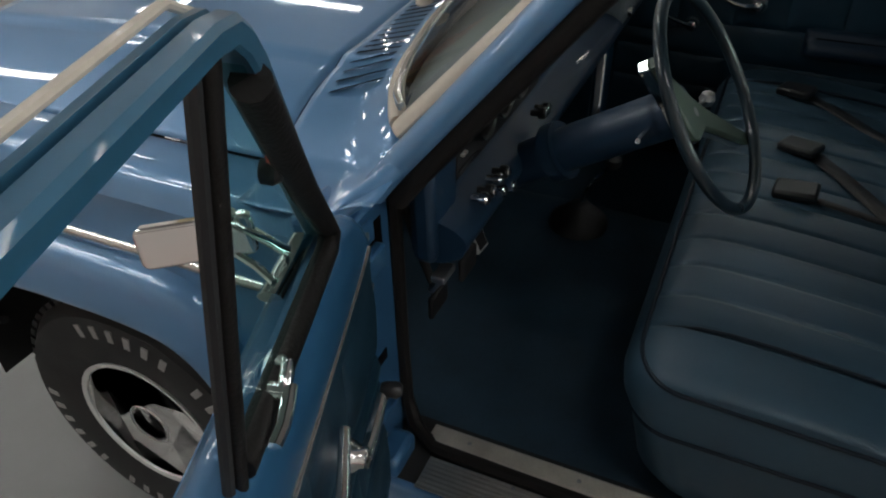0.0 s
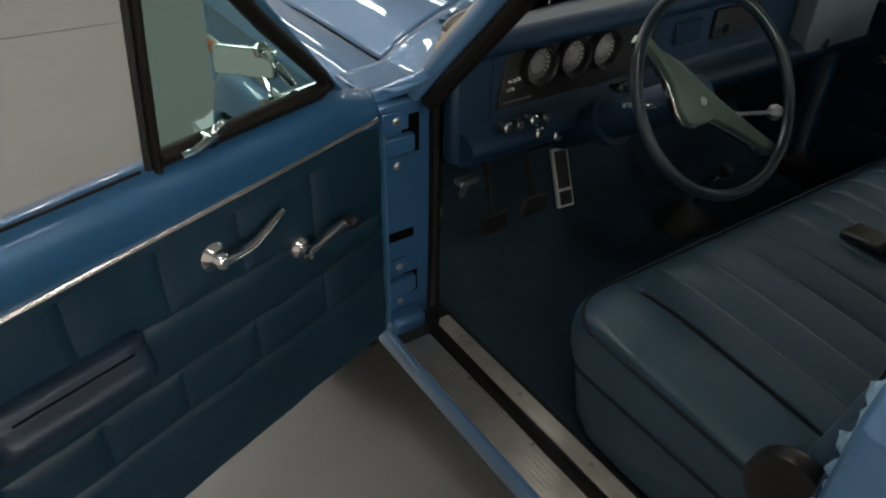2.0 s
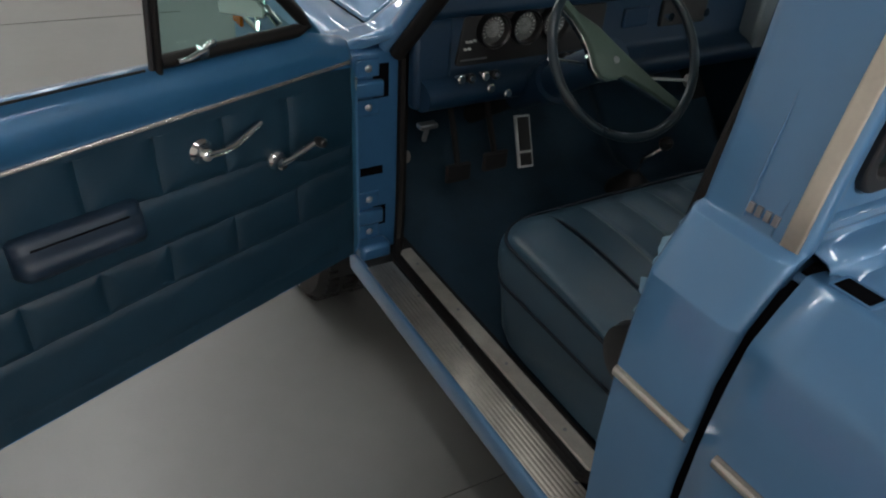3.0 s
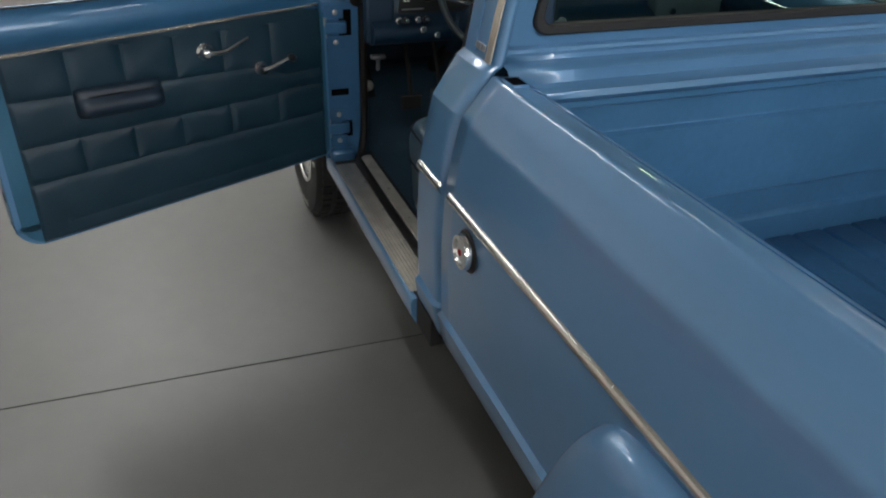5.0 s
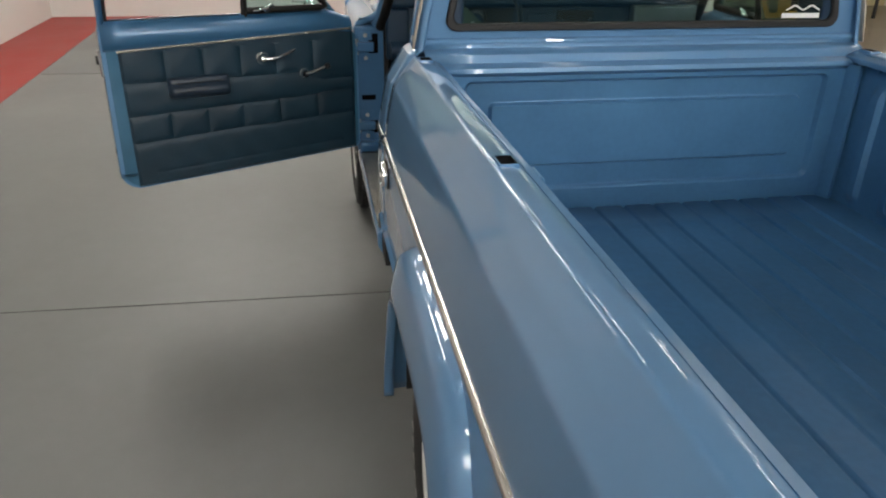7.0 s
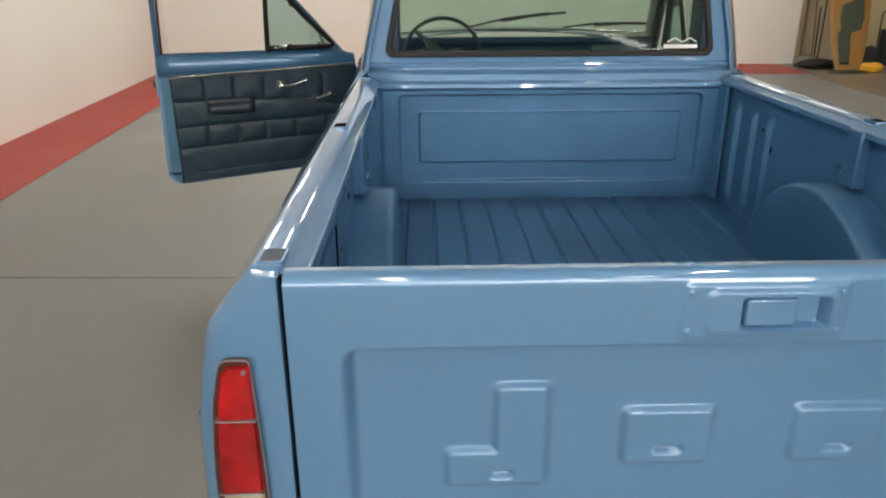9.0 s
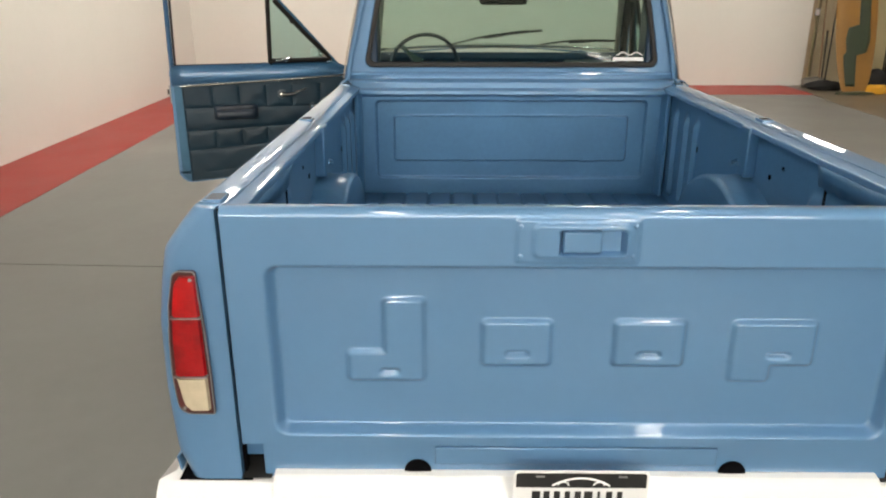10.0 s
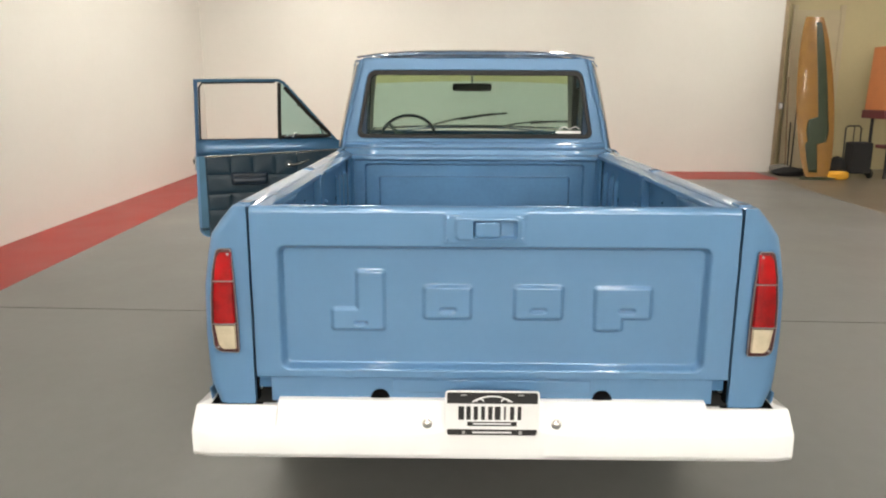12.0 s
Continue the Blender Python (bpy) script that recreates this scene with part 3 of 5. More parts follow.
X = X - 0.034 * (1 - ss(-0.015, 0.002, rec))
# pressed marks on the gate: plain raised blocks with small dimples
marks = [(-0.447, -0.350, 0.864, 1.072), (-0.530, -0.360, 0.864, 0.944), (-0.227, -0.066, 0.904, 1.021), (0.069, 0.232, 0.904, 1.021), (0.332, 0.522, 0.907, 1.020), (0.334, 0.430, 0.866, 0.95)]
h = np.full_like(Y, 1.0)
for a, b, c, e in marks:
    h = np.minimum(h, rrect(Y, Z, a, b, c, e, 0.014))
raised = 1 - ss(-0.010, 0.003, h)
for a, b, c, e in ((-0.452, -0.412, 0.884, 0.898), (-0.170, -0.120, 0.930, 0.944), (0.126, 0.176, 0.930, 0.944), (0.415, 0.465, 0.930, 0.944)):
    raised = raised * ss(-0.006, 0.004, rrect(Y, Z, a, b, c, e, 0.006))
X = X + 0.011 * raised
# the plate round the handle
X = X + 0.004 * (1 - ss(-0.004, 0.002, rrect(Y, Z, -0.158, 0.101, 1.166, 1.262, 0.006))) + 0.006 * (1 - ss(-0.008, 0.002, rrect(Y, Z, -0.125, 0.085, 1.176, 1.255, 0.02)))
X = X - 0.022 * (1 - ss(-0.006, 0.002, rrect(Y, Z, -0.066, 0.070, 1.184, 1.240, 0.008)))
gate = part("tailgate", surf(np.stack([X, Y, Z], -1)), PAINT, truck, "pressed blue tailgate with raised plain blocks", sharp=60)
part("gate_back", surf([[(x, y, z) for x, z in ((-0.022, 1.284), (-0.04, 1.282), (-0.05, 1.272), (-0.052, 1.25), (-0.052, 0.73), (-0.03, 0.712), (-0.006, 0.708))] for y in np.linspace(-0.778, 0.778, 5)]), PAINT, gate)
part("gate_handle", boxes((-0.012, 0.006, -0.060, 0.022, 1.188, 1.237)), PAINT, gate, "blue painted paddle handle", bevel=0.005)
part("handle_recess", boxes((-0.014, -0.0125, 0.024, 0.066, 1.187, 1.237)), PAINT_SHADED, gate)
for y in (-0.148, 0.090):
    for z in (1.182, 1.248):
        part("bolt", lathe([(0.006, 0.0), (0.006, 0.003), (0.003, 0.005)], 12, pose(0.003, y, z, 0, 90, 0)), PAINT, gate)
for s in (-1, 1):
    part("gate_edge", boxes((-0.05, -0.004, *sorted((s * 0.7785, s * 0.7795)), 0.715, 1.27)), PAINT_SHADED, gate)
part("rear_sill", boxes((-0.10, -0.012, -0.735, 0.735, 0.60, 0.7105), (-0.012, -0.006, -0.33, 0.33, 0.655, 0.702)), PAINT, truck, bevel=0.004)
for y in (-0.37, 0.37):
    part("sill_hole", lathe([(0.032, 0), (0.032, 0.004), (0.001, 0.005)], 24, pose(-0.010, y, 0.635, 0, 90, 0)), VOID, truck)
    part("gate_gap", boxes((-0.045, -0.02, *sorted((math.copysign(0.7796, y), math.copysign(0.7865, y))), 0.62, 1.275)), VOID, truck, smooth=False)

# white rear bumper
def bumper_section(y, raise_mid):
    top = 0.618 + 0.022 * raise_mid
    end = ss(0.92, 0.985, abs(y))
    sx = -0.012 * end
    dip = 0.012 * float(1 - ss(0.16, 0.235, abs(y)))
    yb = y * (1 - 0.035 * end)
    return [(-0.17, yb, top - 0.10), (-0.17, yb, top + 0.004), (-0.155, yb, top + 0.010), (-0.03, yb, top - 0.002), (0.008 + sx * 0.7, y, top - 0.006), (0.022 + sx * 0.7 - dip, y, top - 0.020), (0.056 + sx - dip, y, 0.562), (0.066 + sx - dip, y, 0.552), (0.071 + sx - dip, y, 0.542), (0.072 + sx - dip * 0.4, y, 0.47), (0.06 + sx, y, 0.452), (0.03 + sx, y, 0.446), (-0.10, y, 0.46)]


rows = []
for y in np.unique(np.concatenate([np.linspace(-0.988, 0.988, 121), [-0.712, -0.706, 0.706, 0.712]])):
    rows.append(bumper_section(y, 1.0 if abs(y) < 0.709 else 0.0))
bumper = part("rear_bumper", capped(rows), WHITE, truck, "white painted steel step bumper", sharp=50, bevel=0.006)
for s in (-1, 1):
    part("bumper_notch", surf([[(x, s * y, 0.616 - 0.096 * (x + 0.03) + 0.0015) for y in (0.762, 0.936)] for x in (-0.10, -0.05, -0.0, 0.004)]), VOID, bumper, "dark gap in the bumper top", smooth=False)
    part("bumper_notch", surf([[(x, s * y, 0.622 - 0.096 * (x + 0.03) + 0.0015) for y in (0.716, 0.788)] for x in (-0.14, -0.05, -0.0, 0.003)]), UNDER, bumper, "open step in the bumper top", smooth=False)
    part("bumper_bolt", lathe([(0.017, 0.0), (0.017, 0.004), (0.012, 0.010), (0.004, 0.012)], 20, pose(0.066, s * 0.210, 0.580, 0, 90, 0)), CHROME, bumper)
# plain licence plate with bars instead of words, a little taller than the bumper's top
plate = part("licence_plate", prism(rounded([(-0.152, 0.540), (0.152, 0.540), (0.152, 0.700), (-0.152, 0.700)], 0.012, 4), "x", 0.0735, 0.0765), WHITE, truck, "black and white show plate with plain bars", bevel=0.001)
part("plate_top", prism(rounded([(-0.146, 0.656), (0.146, 0.656), (0.146, 0.694), (-0.146, 0.694)], [0.001, 0.001, 0.008, 0.008], 3), "x", 0.0766, 0.0772), BLACK, plate, smooth=False)
part("plate_foot", prism(rounded([(-0.146, 0.546), (0.146, 0.546), (0.146, 0.566), (-0.146, 0.566)], [0.008, 0.008, 0.001, 0.001], 3), "x", 0.0766, 0.0772), BLACK, plate, smooth=False)
for k, w in enumerate((0.019, 0.014, 0.014, 0.012, 0.014, 0.019, 0.006, 0.014, 0.012)):
    part("plate_bar", boxes((0.0766, 0.0774, -0.100 + k * 0.0235 - w / 2, -0.100 + k * 0.0235 + w / 2, 0.600, 0.646)), BLACK, plate, smooth=False)
part("plate_bar", boxes((0.0766, 0.0774, -0.080, 0.080, 0.578, 0.593)), BLACK, plate, smooth=False)
part("plate_bar", boxes((0.0773, 0.0778, -0.062, 0.062, 0.5835, 0.5885)), WHITE, plate, smooth=False)
part("plate_bar", boxes((0.0773, 0.0778, -0.064, 0.064, 0.5535, 0.5585)), WHITE, plate, smooth=False)
part("plate_mark", tube([(0.0775, -0.064 + 0.0128 * i, 0.662 + 0.020 * math.sin(i * 0.314) ** 0.8) for i in range(11)], 0.0024, 6), WHITE, plate)
for s in (-1, 1):
    part("plate_mark", tube([(0.0775, s * 0.040 + 0.012 * math.cos(a), 0.661 + 0.011 * math.sin(a)) for a in np.linspace(0.2, 2.94, 8)], 0.002, 6), WHITE, plate)
for y in (-0.092, 0.092):
    part("plate_slot", boxes((0.0773, 0.0777, y - 0.010, y + 0.010, 0.683, 0.688)), STEEL, plate, smooth=False)
    part("screw", lathe([(0.006, 0.0), (0.006, 0.002), (0.002, 0.003)], 12, pose(0.077, y, 0.556, 0, 90, 0)), STEEL, plate)


# wheels
def wheel(name_x, side):
    w = empty("wheel", pose(name_x, side * 0.83, AXLE_Z - 0.012, -90 * side, 0, 0), truck)
    R0 = AXLE_Z - 0.012
    tp = [(0.205, -0.10), (0.30, -0.118), (0.36, -0.112), (R0 - 0.012, -0.095), (R0, -0.075), (R0, 0.075), (R0 - 0.012, 0.095), (0.36, 0.112), (0.30, 0.118), (0.225, 0.108), (0.205, 0.10)]
    t = part("tyre", lathe(tp, 56), TYRE, w, "black tyre with raised white lettering", sharp=30)
    bm = bmesh.new()
    for k in range(56):
        a = 2 * math.pi * k / 56
        for h0, h1 in ((-0.088, -0.045), (-0.02, 0.02), (0.045, 0.088)):
            box(bm, R0 - 0.004, R0 + 0.010, -0.014, 0.014, h0, h1, pose(0, 0, 0, 0, 0, math.degrees(a) + (3 if h0 > -0.03 else 0)))
    tagged(part("tread", bm, TYRE, t, smooth=False), kind="stuff")
    for k in range(40):
        if k % 20 < 13 and k % 20 != 6:
            mk = part("side_mark", boxes((0.300, 0.340, -0.009, 0.009, 0.1125, 0.1176)), WHITE_LETTER, t, "plain white raised bar", smooth=False)
            mk.matrix_basis = pose(0, 0, 0, 0, 0, 9 * k)
    part("rim", lathe([(0.208, 0.10), (0.212, 0.108), (0.198, 0.106), (0.19, 0.08), (0.17, 0.05), (0.12, 0.045), (0.09, 0.055), (0.07, 0.06), (0.001, 0.06)], 48), FINS, w, "silver steel wheel rim")
    cover = part("wheel_cover", lathe([(0.165, 0.060), (0.162, 0.070), (0.13, 0.076), (0.10, 0.074), (0.095, 0.066), (0.075, 0.066), (0.065, 0.095), (0.05, 0.10), (0.001, 0.10)], 40), BLACK, w, "dark wheel cover with a bright finned ring")
    bm = bmesh.new()
    for k in range(36):
        box(bm, 0.105, 0.160, -0.004, 0.004, 0.066, 0.090, pose(0, 0, 0, 0, 0, 10 * k))
    part("fin_ring", bm, FINS, cover, "bright ring of fine fins", smooth=False)
    part("cap_ring", lathe([(0.068, 0.080), (0.070, 0.096), (0.062, 0.102), (0.058, 0.100)], 32), CHROME, cover)
    return w


for wx in (WHEEL_R, WHEEL_F):
    for s in (-1, 1):
        wheel(wx, s)
        rows = [[(wx + 0.525 * math.cos(radians(a)), s * y, AXLE_Z + 0.02 + 0.525 * math.sin(radians(a))) for y in (0.94, 0.672)] for a in np.linspace(-5, 185, 33)]
        part("wheel_well", surf(rows), UNDER, truck, "dark wheel well")
    part("axle", tube([(wx, -0.75, 0.39), (wx, 0.75, 0.39)], 0.045, 12), UNDER, truck)
for s in (-1, 1):
    part("frame_rail", boxes((-4.62, -0.12, *sorted((s * 0.38, s * 0.46)), 0.40, 0.52)), UNDER, truck)
part("bed_underside", boxes((-2.3, -0.12, -0.645, 0.645, 0.62, 0.70)), UNDER, truck, smooth=False)
part("cab_underside", boxes((-3.6, -2.3, -0.74, 0.74, 0.45, 0.52)), UNDER, truck, smooth=False)
part("engine_underside", boxes((-4.6, -3.96, -0.58, 0.58, 0.50, 0.60)), UNDER, truck, smooth=False)

# ---- front of the truck ----
def hood_z(y):
    a = abs(y)
    z = 1.352 - 0.030 * (min(a, 0.57) / 0.57) ** 2 - 0.017 * float(ss(0.572, 0.60, a))
    if a > 0.60:
        z -= 0.108 * min(1.0, (a - 0.60) / 0.20) ** 1.35
    return float(z - 0.012 * ss(0.80, 0.92, a))


def screen_x(y):
    """The foot of the windscreen: how far it bows forward at y."""
    return -3.455 - 0.15 * max(0.0, 1 - (y / 0.80) ** 2) ** 0.62


def cowl_point(k, y):
    x0 = -3.692 - 0.03 * float(ss(0.45, 0.80, abs(y)))
    x1 = max(screen_x(y) + 0.004, x0 + 0.012)
    lift = 0.010 * float(ss(0.1, 1, k)) + 0.045 * float(ss(0.5, 1.0, k)) * float(ss(0.5, 0.75, abs(y)))
    return (x0 + (x1 - x0) * k, y, hood_z(y) + 0.002 + lift)


FENDER_TOP = [(0.788, 1.184), (0.802, 1.190), (0.83, 1.193), (0.87, 1.192), (0.895, 1.186), (0.915, 1.174), (0.930, 1.155)]


def fender(side):
    rows = []
    for x in stations(-4.685, -3.515, WHEEL_F, 0.525):
        zb = arch_floor(x, WHEEL_F, 0.525, 0.55 if x > WHEEL_F else 0.72)
        zs = list(np.linspace(1.13, 1.05, 3)) + list(np.linspace(1.03, max(zb, 0.6), 12))
        rows.append([(x, side * y, z) for y, z in FENDER_TOP] + [(x, side * (side_y(z) if z < 1.12 else 0.942), z) for z in zs])
    f = part("fender", surf(rows), PAINT, truck, sharp=35, solid=0.003)
    part("fender_front", boxes((-4.71, -4.675, *sorted((side * 0.62, side * 0.935)), 0.72, 1.185)), PAINT, truck, bevel=0.015)
    part("wheel_flare", bed_flare(WHEEL_F, side, first=3, last=-6), PAINT, truck, solid=0.004)
    part("side_trim", surf([[(x, side * (0.9385 + dy), 1.009 + dz) for dy, dz in TRIM_SECTION] for x in np.linspace(-4.66, -3.53, 10)]), TRIM, truck, "bright metal side trim")
    part("side_marker", boxes((-4.655, -4.555, *sorted((side * 0.938, side * 0.956)), 0.965, 1.010)), AMBER, truck, "small amber side marker lamp", bevel=0.005)


for s in (-1, 1):
    fender(s)
ys = np.concatenate([np.linspace(-0.80, 0.80, 141)])
rows = []
for x in np.linspace(-4.70, -3.70, 40):
    drop = 0.03 * (1 - float(ss(-4.75, -4.1, x)))
    row = []
    for y in ys:
        back = -3.697 - 0.03 * float(ss(0.45, 0.80, abs(y)))
        xx = -4.70 + (x + 4.70) * (back + 4.70) / (-3.70 + 4.70)
        row.append((xx, y, hood_z(y) - drop))
    rows.append(row)
part("hood", surf(rows), PAINT, truck, "blue hood with a raised middle", solid=0.004)
rows = [[cowl_point(k, y) for y in np.linspace(-0.93, 0.93, 125)] for k in np.linspace(0, 1, 14)]
part("cowl", surf(rows), PAINT, truck, "blue cowl in front of the windscreen", solid=0.003)
part("hood_gap", surf([[(-3.704 - 0.03 * float(ss(0.45, 0.80, abs(y))) + dx, y, hood_z(y) - 0.004) for dx in (0.0, 0.012)] for y in np.linspace(-0.79, 0.79, 60)]), VOID, truck)
for k in range(26):
    y = -0.65 + 0.026 * k
    a, b = Vector(cowl_point(0.16, y - 0.016)), Vector(cowl_point(0.72, y + 0.016))
    up, w = Vector((0, 0, 0.0022)), Vector((0, 0.0050, 0))
    part("cowl_slot", surf([[a - w + up, a + w + up], [b - w + up, b + w + up]]), VOID, truck, smooth=False)
part("front_grille", boxes((-4.72, -4.70, -0.62, 0.62, 0.74, 1.20)), BLACK, truck, bevel=0.01)
fb = part("front_bumper", capped([[(x0 + (0.11 * ss(0.85, 0.99, abs(y))), y, z) for x0, z in ((-4.94, 0.535), (-4.96, 0.55), (-4.97, 0.59), (-4.96, 0.632), (-4.93, 0.645), (-4.80, 0.64), (-4.80, 0.54))] for y in np.linspace(-1.005, 1.005, 41)]), WHITE, truck, "white painted front bumper")
for s in (-1, 1):
    part("bumper_bracket", boxes((-4.81, -4.5, *sorted((s * 0.40, s * 0.46)), 0.52, 0.60)), UNDER, truck)
part("tow_hook", tube([(-4.70, -0.72, 0.60), (-4.76, -0.76, 0.58), (-4.77, -0.82, 0.54), (-4.72, -0.88, 0.52), (-4.66, -0.90, 0.56)], 0.012, 8), BLACK, truck, "black tow hook beside the bumper")

# ---- cab ----
ROOF_Z = 1.835
pil = bent([(0.715, 1.76), (0.760, 1.60), (0.806, 1.42), (0.828, 1.298), (0.848, 1.285), (0.9095, 1.190), (side_y(1.15), 1.15)], [0, 0, 0, 0.008, 0.010, 0.009, 0])[1:-1]


def cab_corner(side):
    """Rear corner of the cab beside the bed, with the pillar above it."""
    rows = []
    for x, tuck in ((-2.425, 0.016), (-2.415, 0.005), (-2.40, 0.0), (-2.34, 0.0), (-2.285, 0.0), (-2.272, 0.0), (-2.260, 0.0015), (-2.250, 0.005), (-2.242, 0.011), (-2.2375, 0.019), (-2.2365, 0.030)):
        zs = list(np.linspace(1.15, 0.67, 12)) + [0.665, 0.655, 0.60, 0.56, 0.50]
        pts = [(0.702, ROOF_Z - 0.012), (0.715, 1.76)] + pil + [(side_y(z), z) for z in zs]
        rows.append([(x + 0.035 * max(0, (1.30 - z)) * (1 if x < -2.4 else 0), side * (y - tuck + 0.045 * float(ss(1.38, 1.75, z)) * float(1 - ss(-2.40, -2.24, x))), z) for y, z in pts])
    part("cab_corner", surf(rows), PAINT, truck, sharp=32, solid=0.004)
    part("body_gap", surf([[(x, side * (y - 0.012), z) for y, z in [(0.80, 1.28), (0.86, 1.25), (0.90, 1.19)] + [(side_y(z), z) for z in (1.1, 0.9, 0.7, 0.56)]] for x in (-2.238, -2.206)]), VOID, truck)
    part("cab_trim", surf([[(x, side * (0.9385 + dy), 1.006 + dz) for dy, dz in TRIM_SECTION] for x in np.linspace(-2.40, -2.238, 4)]), TRIM, truck, "bright metal side trim")
    part("pillar_strip", surf([[(x, side * (y + 0.003), z) for x in (-2.268, -2.264, -2.244, -2.24)] for y, z in ((0.828, 1.302), (0.8105, 1.40), (0.789, 1.50), (0.765, 1.60), (0.732, 1.72), (0.708, 1.815))]), CREAM, truck, "pale strip on the cab corner", solid=0.004, offset=1.0)
    part("pillar_seam", tube([(-2.338, side * (y + 0.0035), z) for y, z in ((0.826, 1.31), (0.8105, 1.40), (0.789, 1.50), (0.768, 1.60), (0.742, 1.70))], 0.0022, 6), PAINT, truck)
    ragged = random.Random(5 + side)
    edge = []
    for z in np.linspace(1.27, 0.98, 40):
        y = float(np.interp(z, [1.15, 1.190, 1.285], [side_y(1.15), 0.9095, 0.848])) - 0.018
        edge.append([(-2.418 + 0.035 * (1.30 - z) - w, side * (y - 0.1 * w), z) for w in (0.0, 0.008 + 0.016 * ragged.random() ** 2)])
    part("torn_flange", surf(edge), RAGGED, truck, "torn pale blue seal along the door opening", solid=0.003)
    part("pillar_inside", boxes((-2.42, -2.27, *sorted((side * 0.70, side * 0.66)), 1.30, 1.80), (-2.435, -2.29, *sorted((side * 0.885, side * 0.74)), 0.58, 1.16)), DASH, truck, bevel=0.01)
    # rocker under the door
    prof = [(0.88, 0.570), (0.944, 0.570), (0.951, 0.565), (0.954, 0.553), (0.952, 0.51), (0.935, 0.475), (0.88, 0.46)]
    part("rocker", capped([[(x, side * y, z) for y, z in prof] for x in (-3.52, -2.9, -2.42)]), PAINT, truck, bevel=0.004)


for s in (-1, 1):
    cab_corner(s)
for k, (bx, bw) in enumerate(((-2.342, 0.011), (-2.326, 0.009), (-2.311, 0.009), (-2.297, 0.010))):
    part("badge_bar", boxes((bx, bx + bw, -0.003, 0.002, -0.008, 0.008)), STEEL, truck, "small plain metal badge bar", bevel=0.001).matrix_basis = pose(0.003, -0.8255, 1.325, -10, 0, 0)

win_out = rounded([(-0.728, 1.355), (0.728, 1.355), (0.645, 1.762), (-0.645, 1.762)], [0.035, 0.035, 0.06, 0.06], 6)
win_in = rounded([(-0.702, 1.378), (0.702, 1.378), (0.626, 1.732), (-0.626, 1.732)], [0.025, 0.025, 0.05, 0.05], 6)
wall_out = rounded([(-0.832, 1.30), (0.832, 1.30), (0.700, ROOF_Z), (-0.700, ROOF_Z)], [0.004, 0.004, 0.05, 0.05], 6)
part("cab_back", frame_loop(wall_out, win_out, "x", -2.290, -2.262), PAINT, truck, "blue back wall of the cab", bevel=0.006)
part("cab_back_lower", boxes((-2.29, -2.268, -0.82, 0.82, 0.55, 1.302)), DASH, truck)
rw = part("rear_window", prism(win_in, "x", -2.279, -2.274), GLASS, truck, "green-tinted rear window", smooth=False)
rw.visible_shadow = False
part("rubber_seal", frame_loop(win_out, win_in, "x", -2.288, -2.252), BLACK, rw, "black rubber window seal", bevel=0.005)
part("sticker", boxes((-2.2735, -2.2728, 0.505, 0.655, 1.385, 1.402)), WHITE, rw, "white plain bar sticker", smooth=False)
part("sticker", tube([(-2.2732, 0.52 + 0.013 * i, 1.412 + 0.016 * math.sin(i * 0.62) ** 2) for i in range(11)], 0.003, 6), WHITE, rw, "white curved line sticker")
# back wall pressing below the window
part("back_ridge", surf([[(x, y, z) for x, z in ((-2.262, 1.333), (-2.250, 1.328), (-2.246, 1.320), (-2.250, 1.310), (-2.262, 1.306))] for y in np.linspace(-0.815, 0.815, 5)]), PAINT, truck)

# roof
rows = []
for x in np.concatenate([[-2.243, -2.246, -2.255, -2.275, -2.31], np.linspace(-2.4, -2.95, 8), [-3.0, -3.03]]):
    e = 1 - float(ss(-2.31, -2.243, x)) * 0.35
    row = []
    for y in np.linspace(-0.735, 0.735, 49):
        a = abs(y) / 0.735
        row.append((x, y * (1 + 0.025 * float(1 - ss(-2.5, -2.26, x))), ROOF_Z - 0.016 + 0.062 * (1 - a ** 4) * e - 0.03 * float(ss(0.93, 1.0, a)) - (0.03 * float(1 - ss(-3.05, -2.95, x)))))
    rows.append(row)
part("roof", surf(rows), PAINT, truck, "blue painted cab roof", solid=0.004)
part("headliner", boxes((-3.0, -2.30, -0.66, 0.66, ROOF_Z - 0.05, ROOF_Z - 0.035)), DASHPAD, truck)
for s in (-1, 1):
    part("drip_rail", tube([(-3.02, s * 0.752, ROOF_Z - 0.045), (-2.6, s * 0.752, ROOF_Z - 0.034), (-2.42, s * 0.742, ROOF_Z - 0.034), (-2.25, s * 0.708, ROOF_Z - 0.034)], 0.009, 8), CHROME, truck, "bright drip rail")
    part("roof_rail", boxes((-3.0, -2.30, *sorted((s * 0.728, s * 0.655)), ROOF_Z - 0.085, ROOF_Z - 0.03)), PAINT_SHADED, truck, bevel=0.01)
    # windscreen pillars
    path = [(-3.50, s * 0.840, 1.205), (-3.457, s * 0.824, 1.262), (-3.336, s * 0.796, 1.405), (-3.170, s * 0.764, 1.60), (-3.01, s * 0.738, 1.775)]
    part("screen_pillar", tube(path, 0.029, 14, flat=0.85), PAINT, truck, "blue windscreen pillar")
    part("pillar_seal", tube([(x + 0.036, y - s * 0.012, z - 0.014) for x, y, z in path], 0.022, 10), WEATHER, truck, "black door seal")
part("header", boxes((-3.03, -2.95, -0.72, 0.72, ROOF_Z - 0.075, ROOF_Z - 0.03)), PAINT_SHADED, truck, bevel=0.012)
part("drip_rail", tube([(-2.236, y, ROOF_Z - 0.004 + 0.04 * (1 - (y / 0.73) ** 4)) for y in np.linspace(-0.71, 0.71, 15)], 0.006, 8), CHROME, truck, "bright rear drip rail")


def screen(k, y):
    """A point of the windscreen: k from the cowl (0) to the roof (1)."""
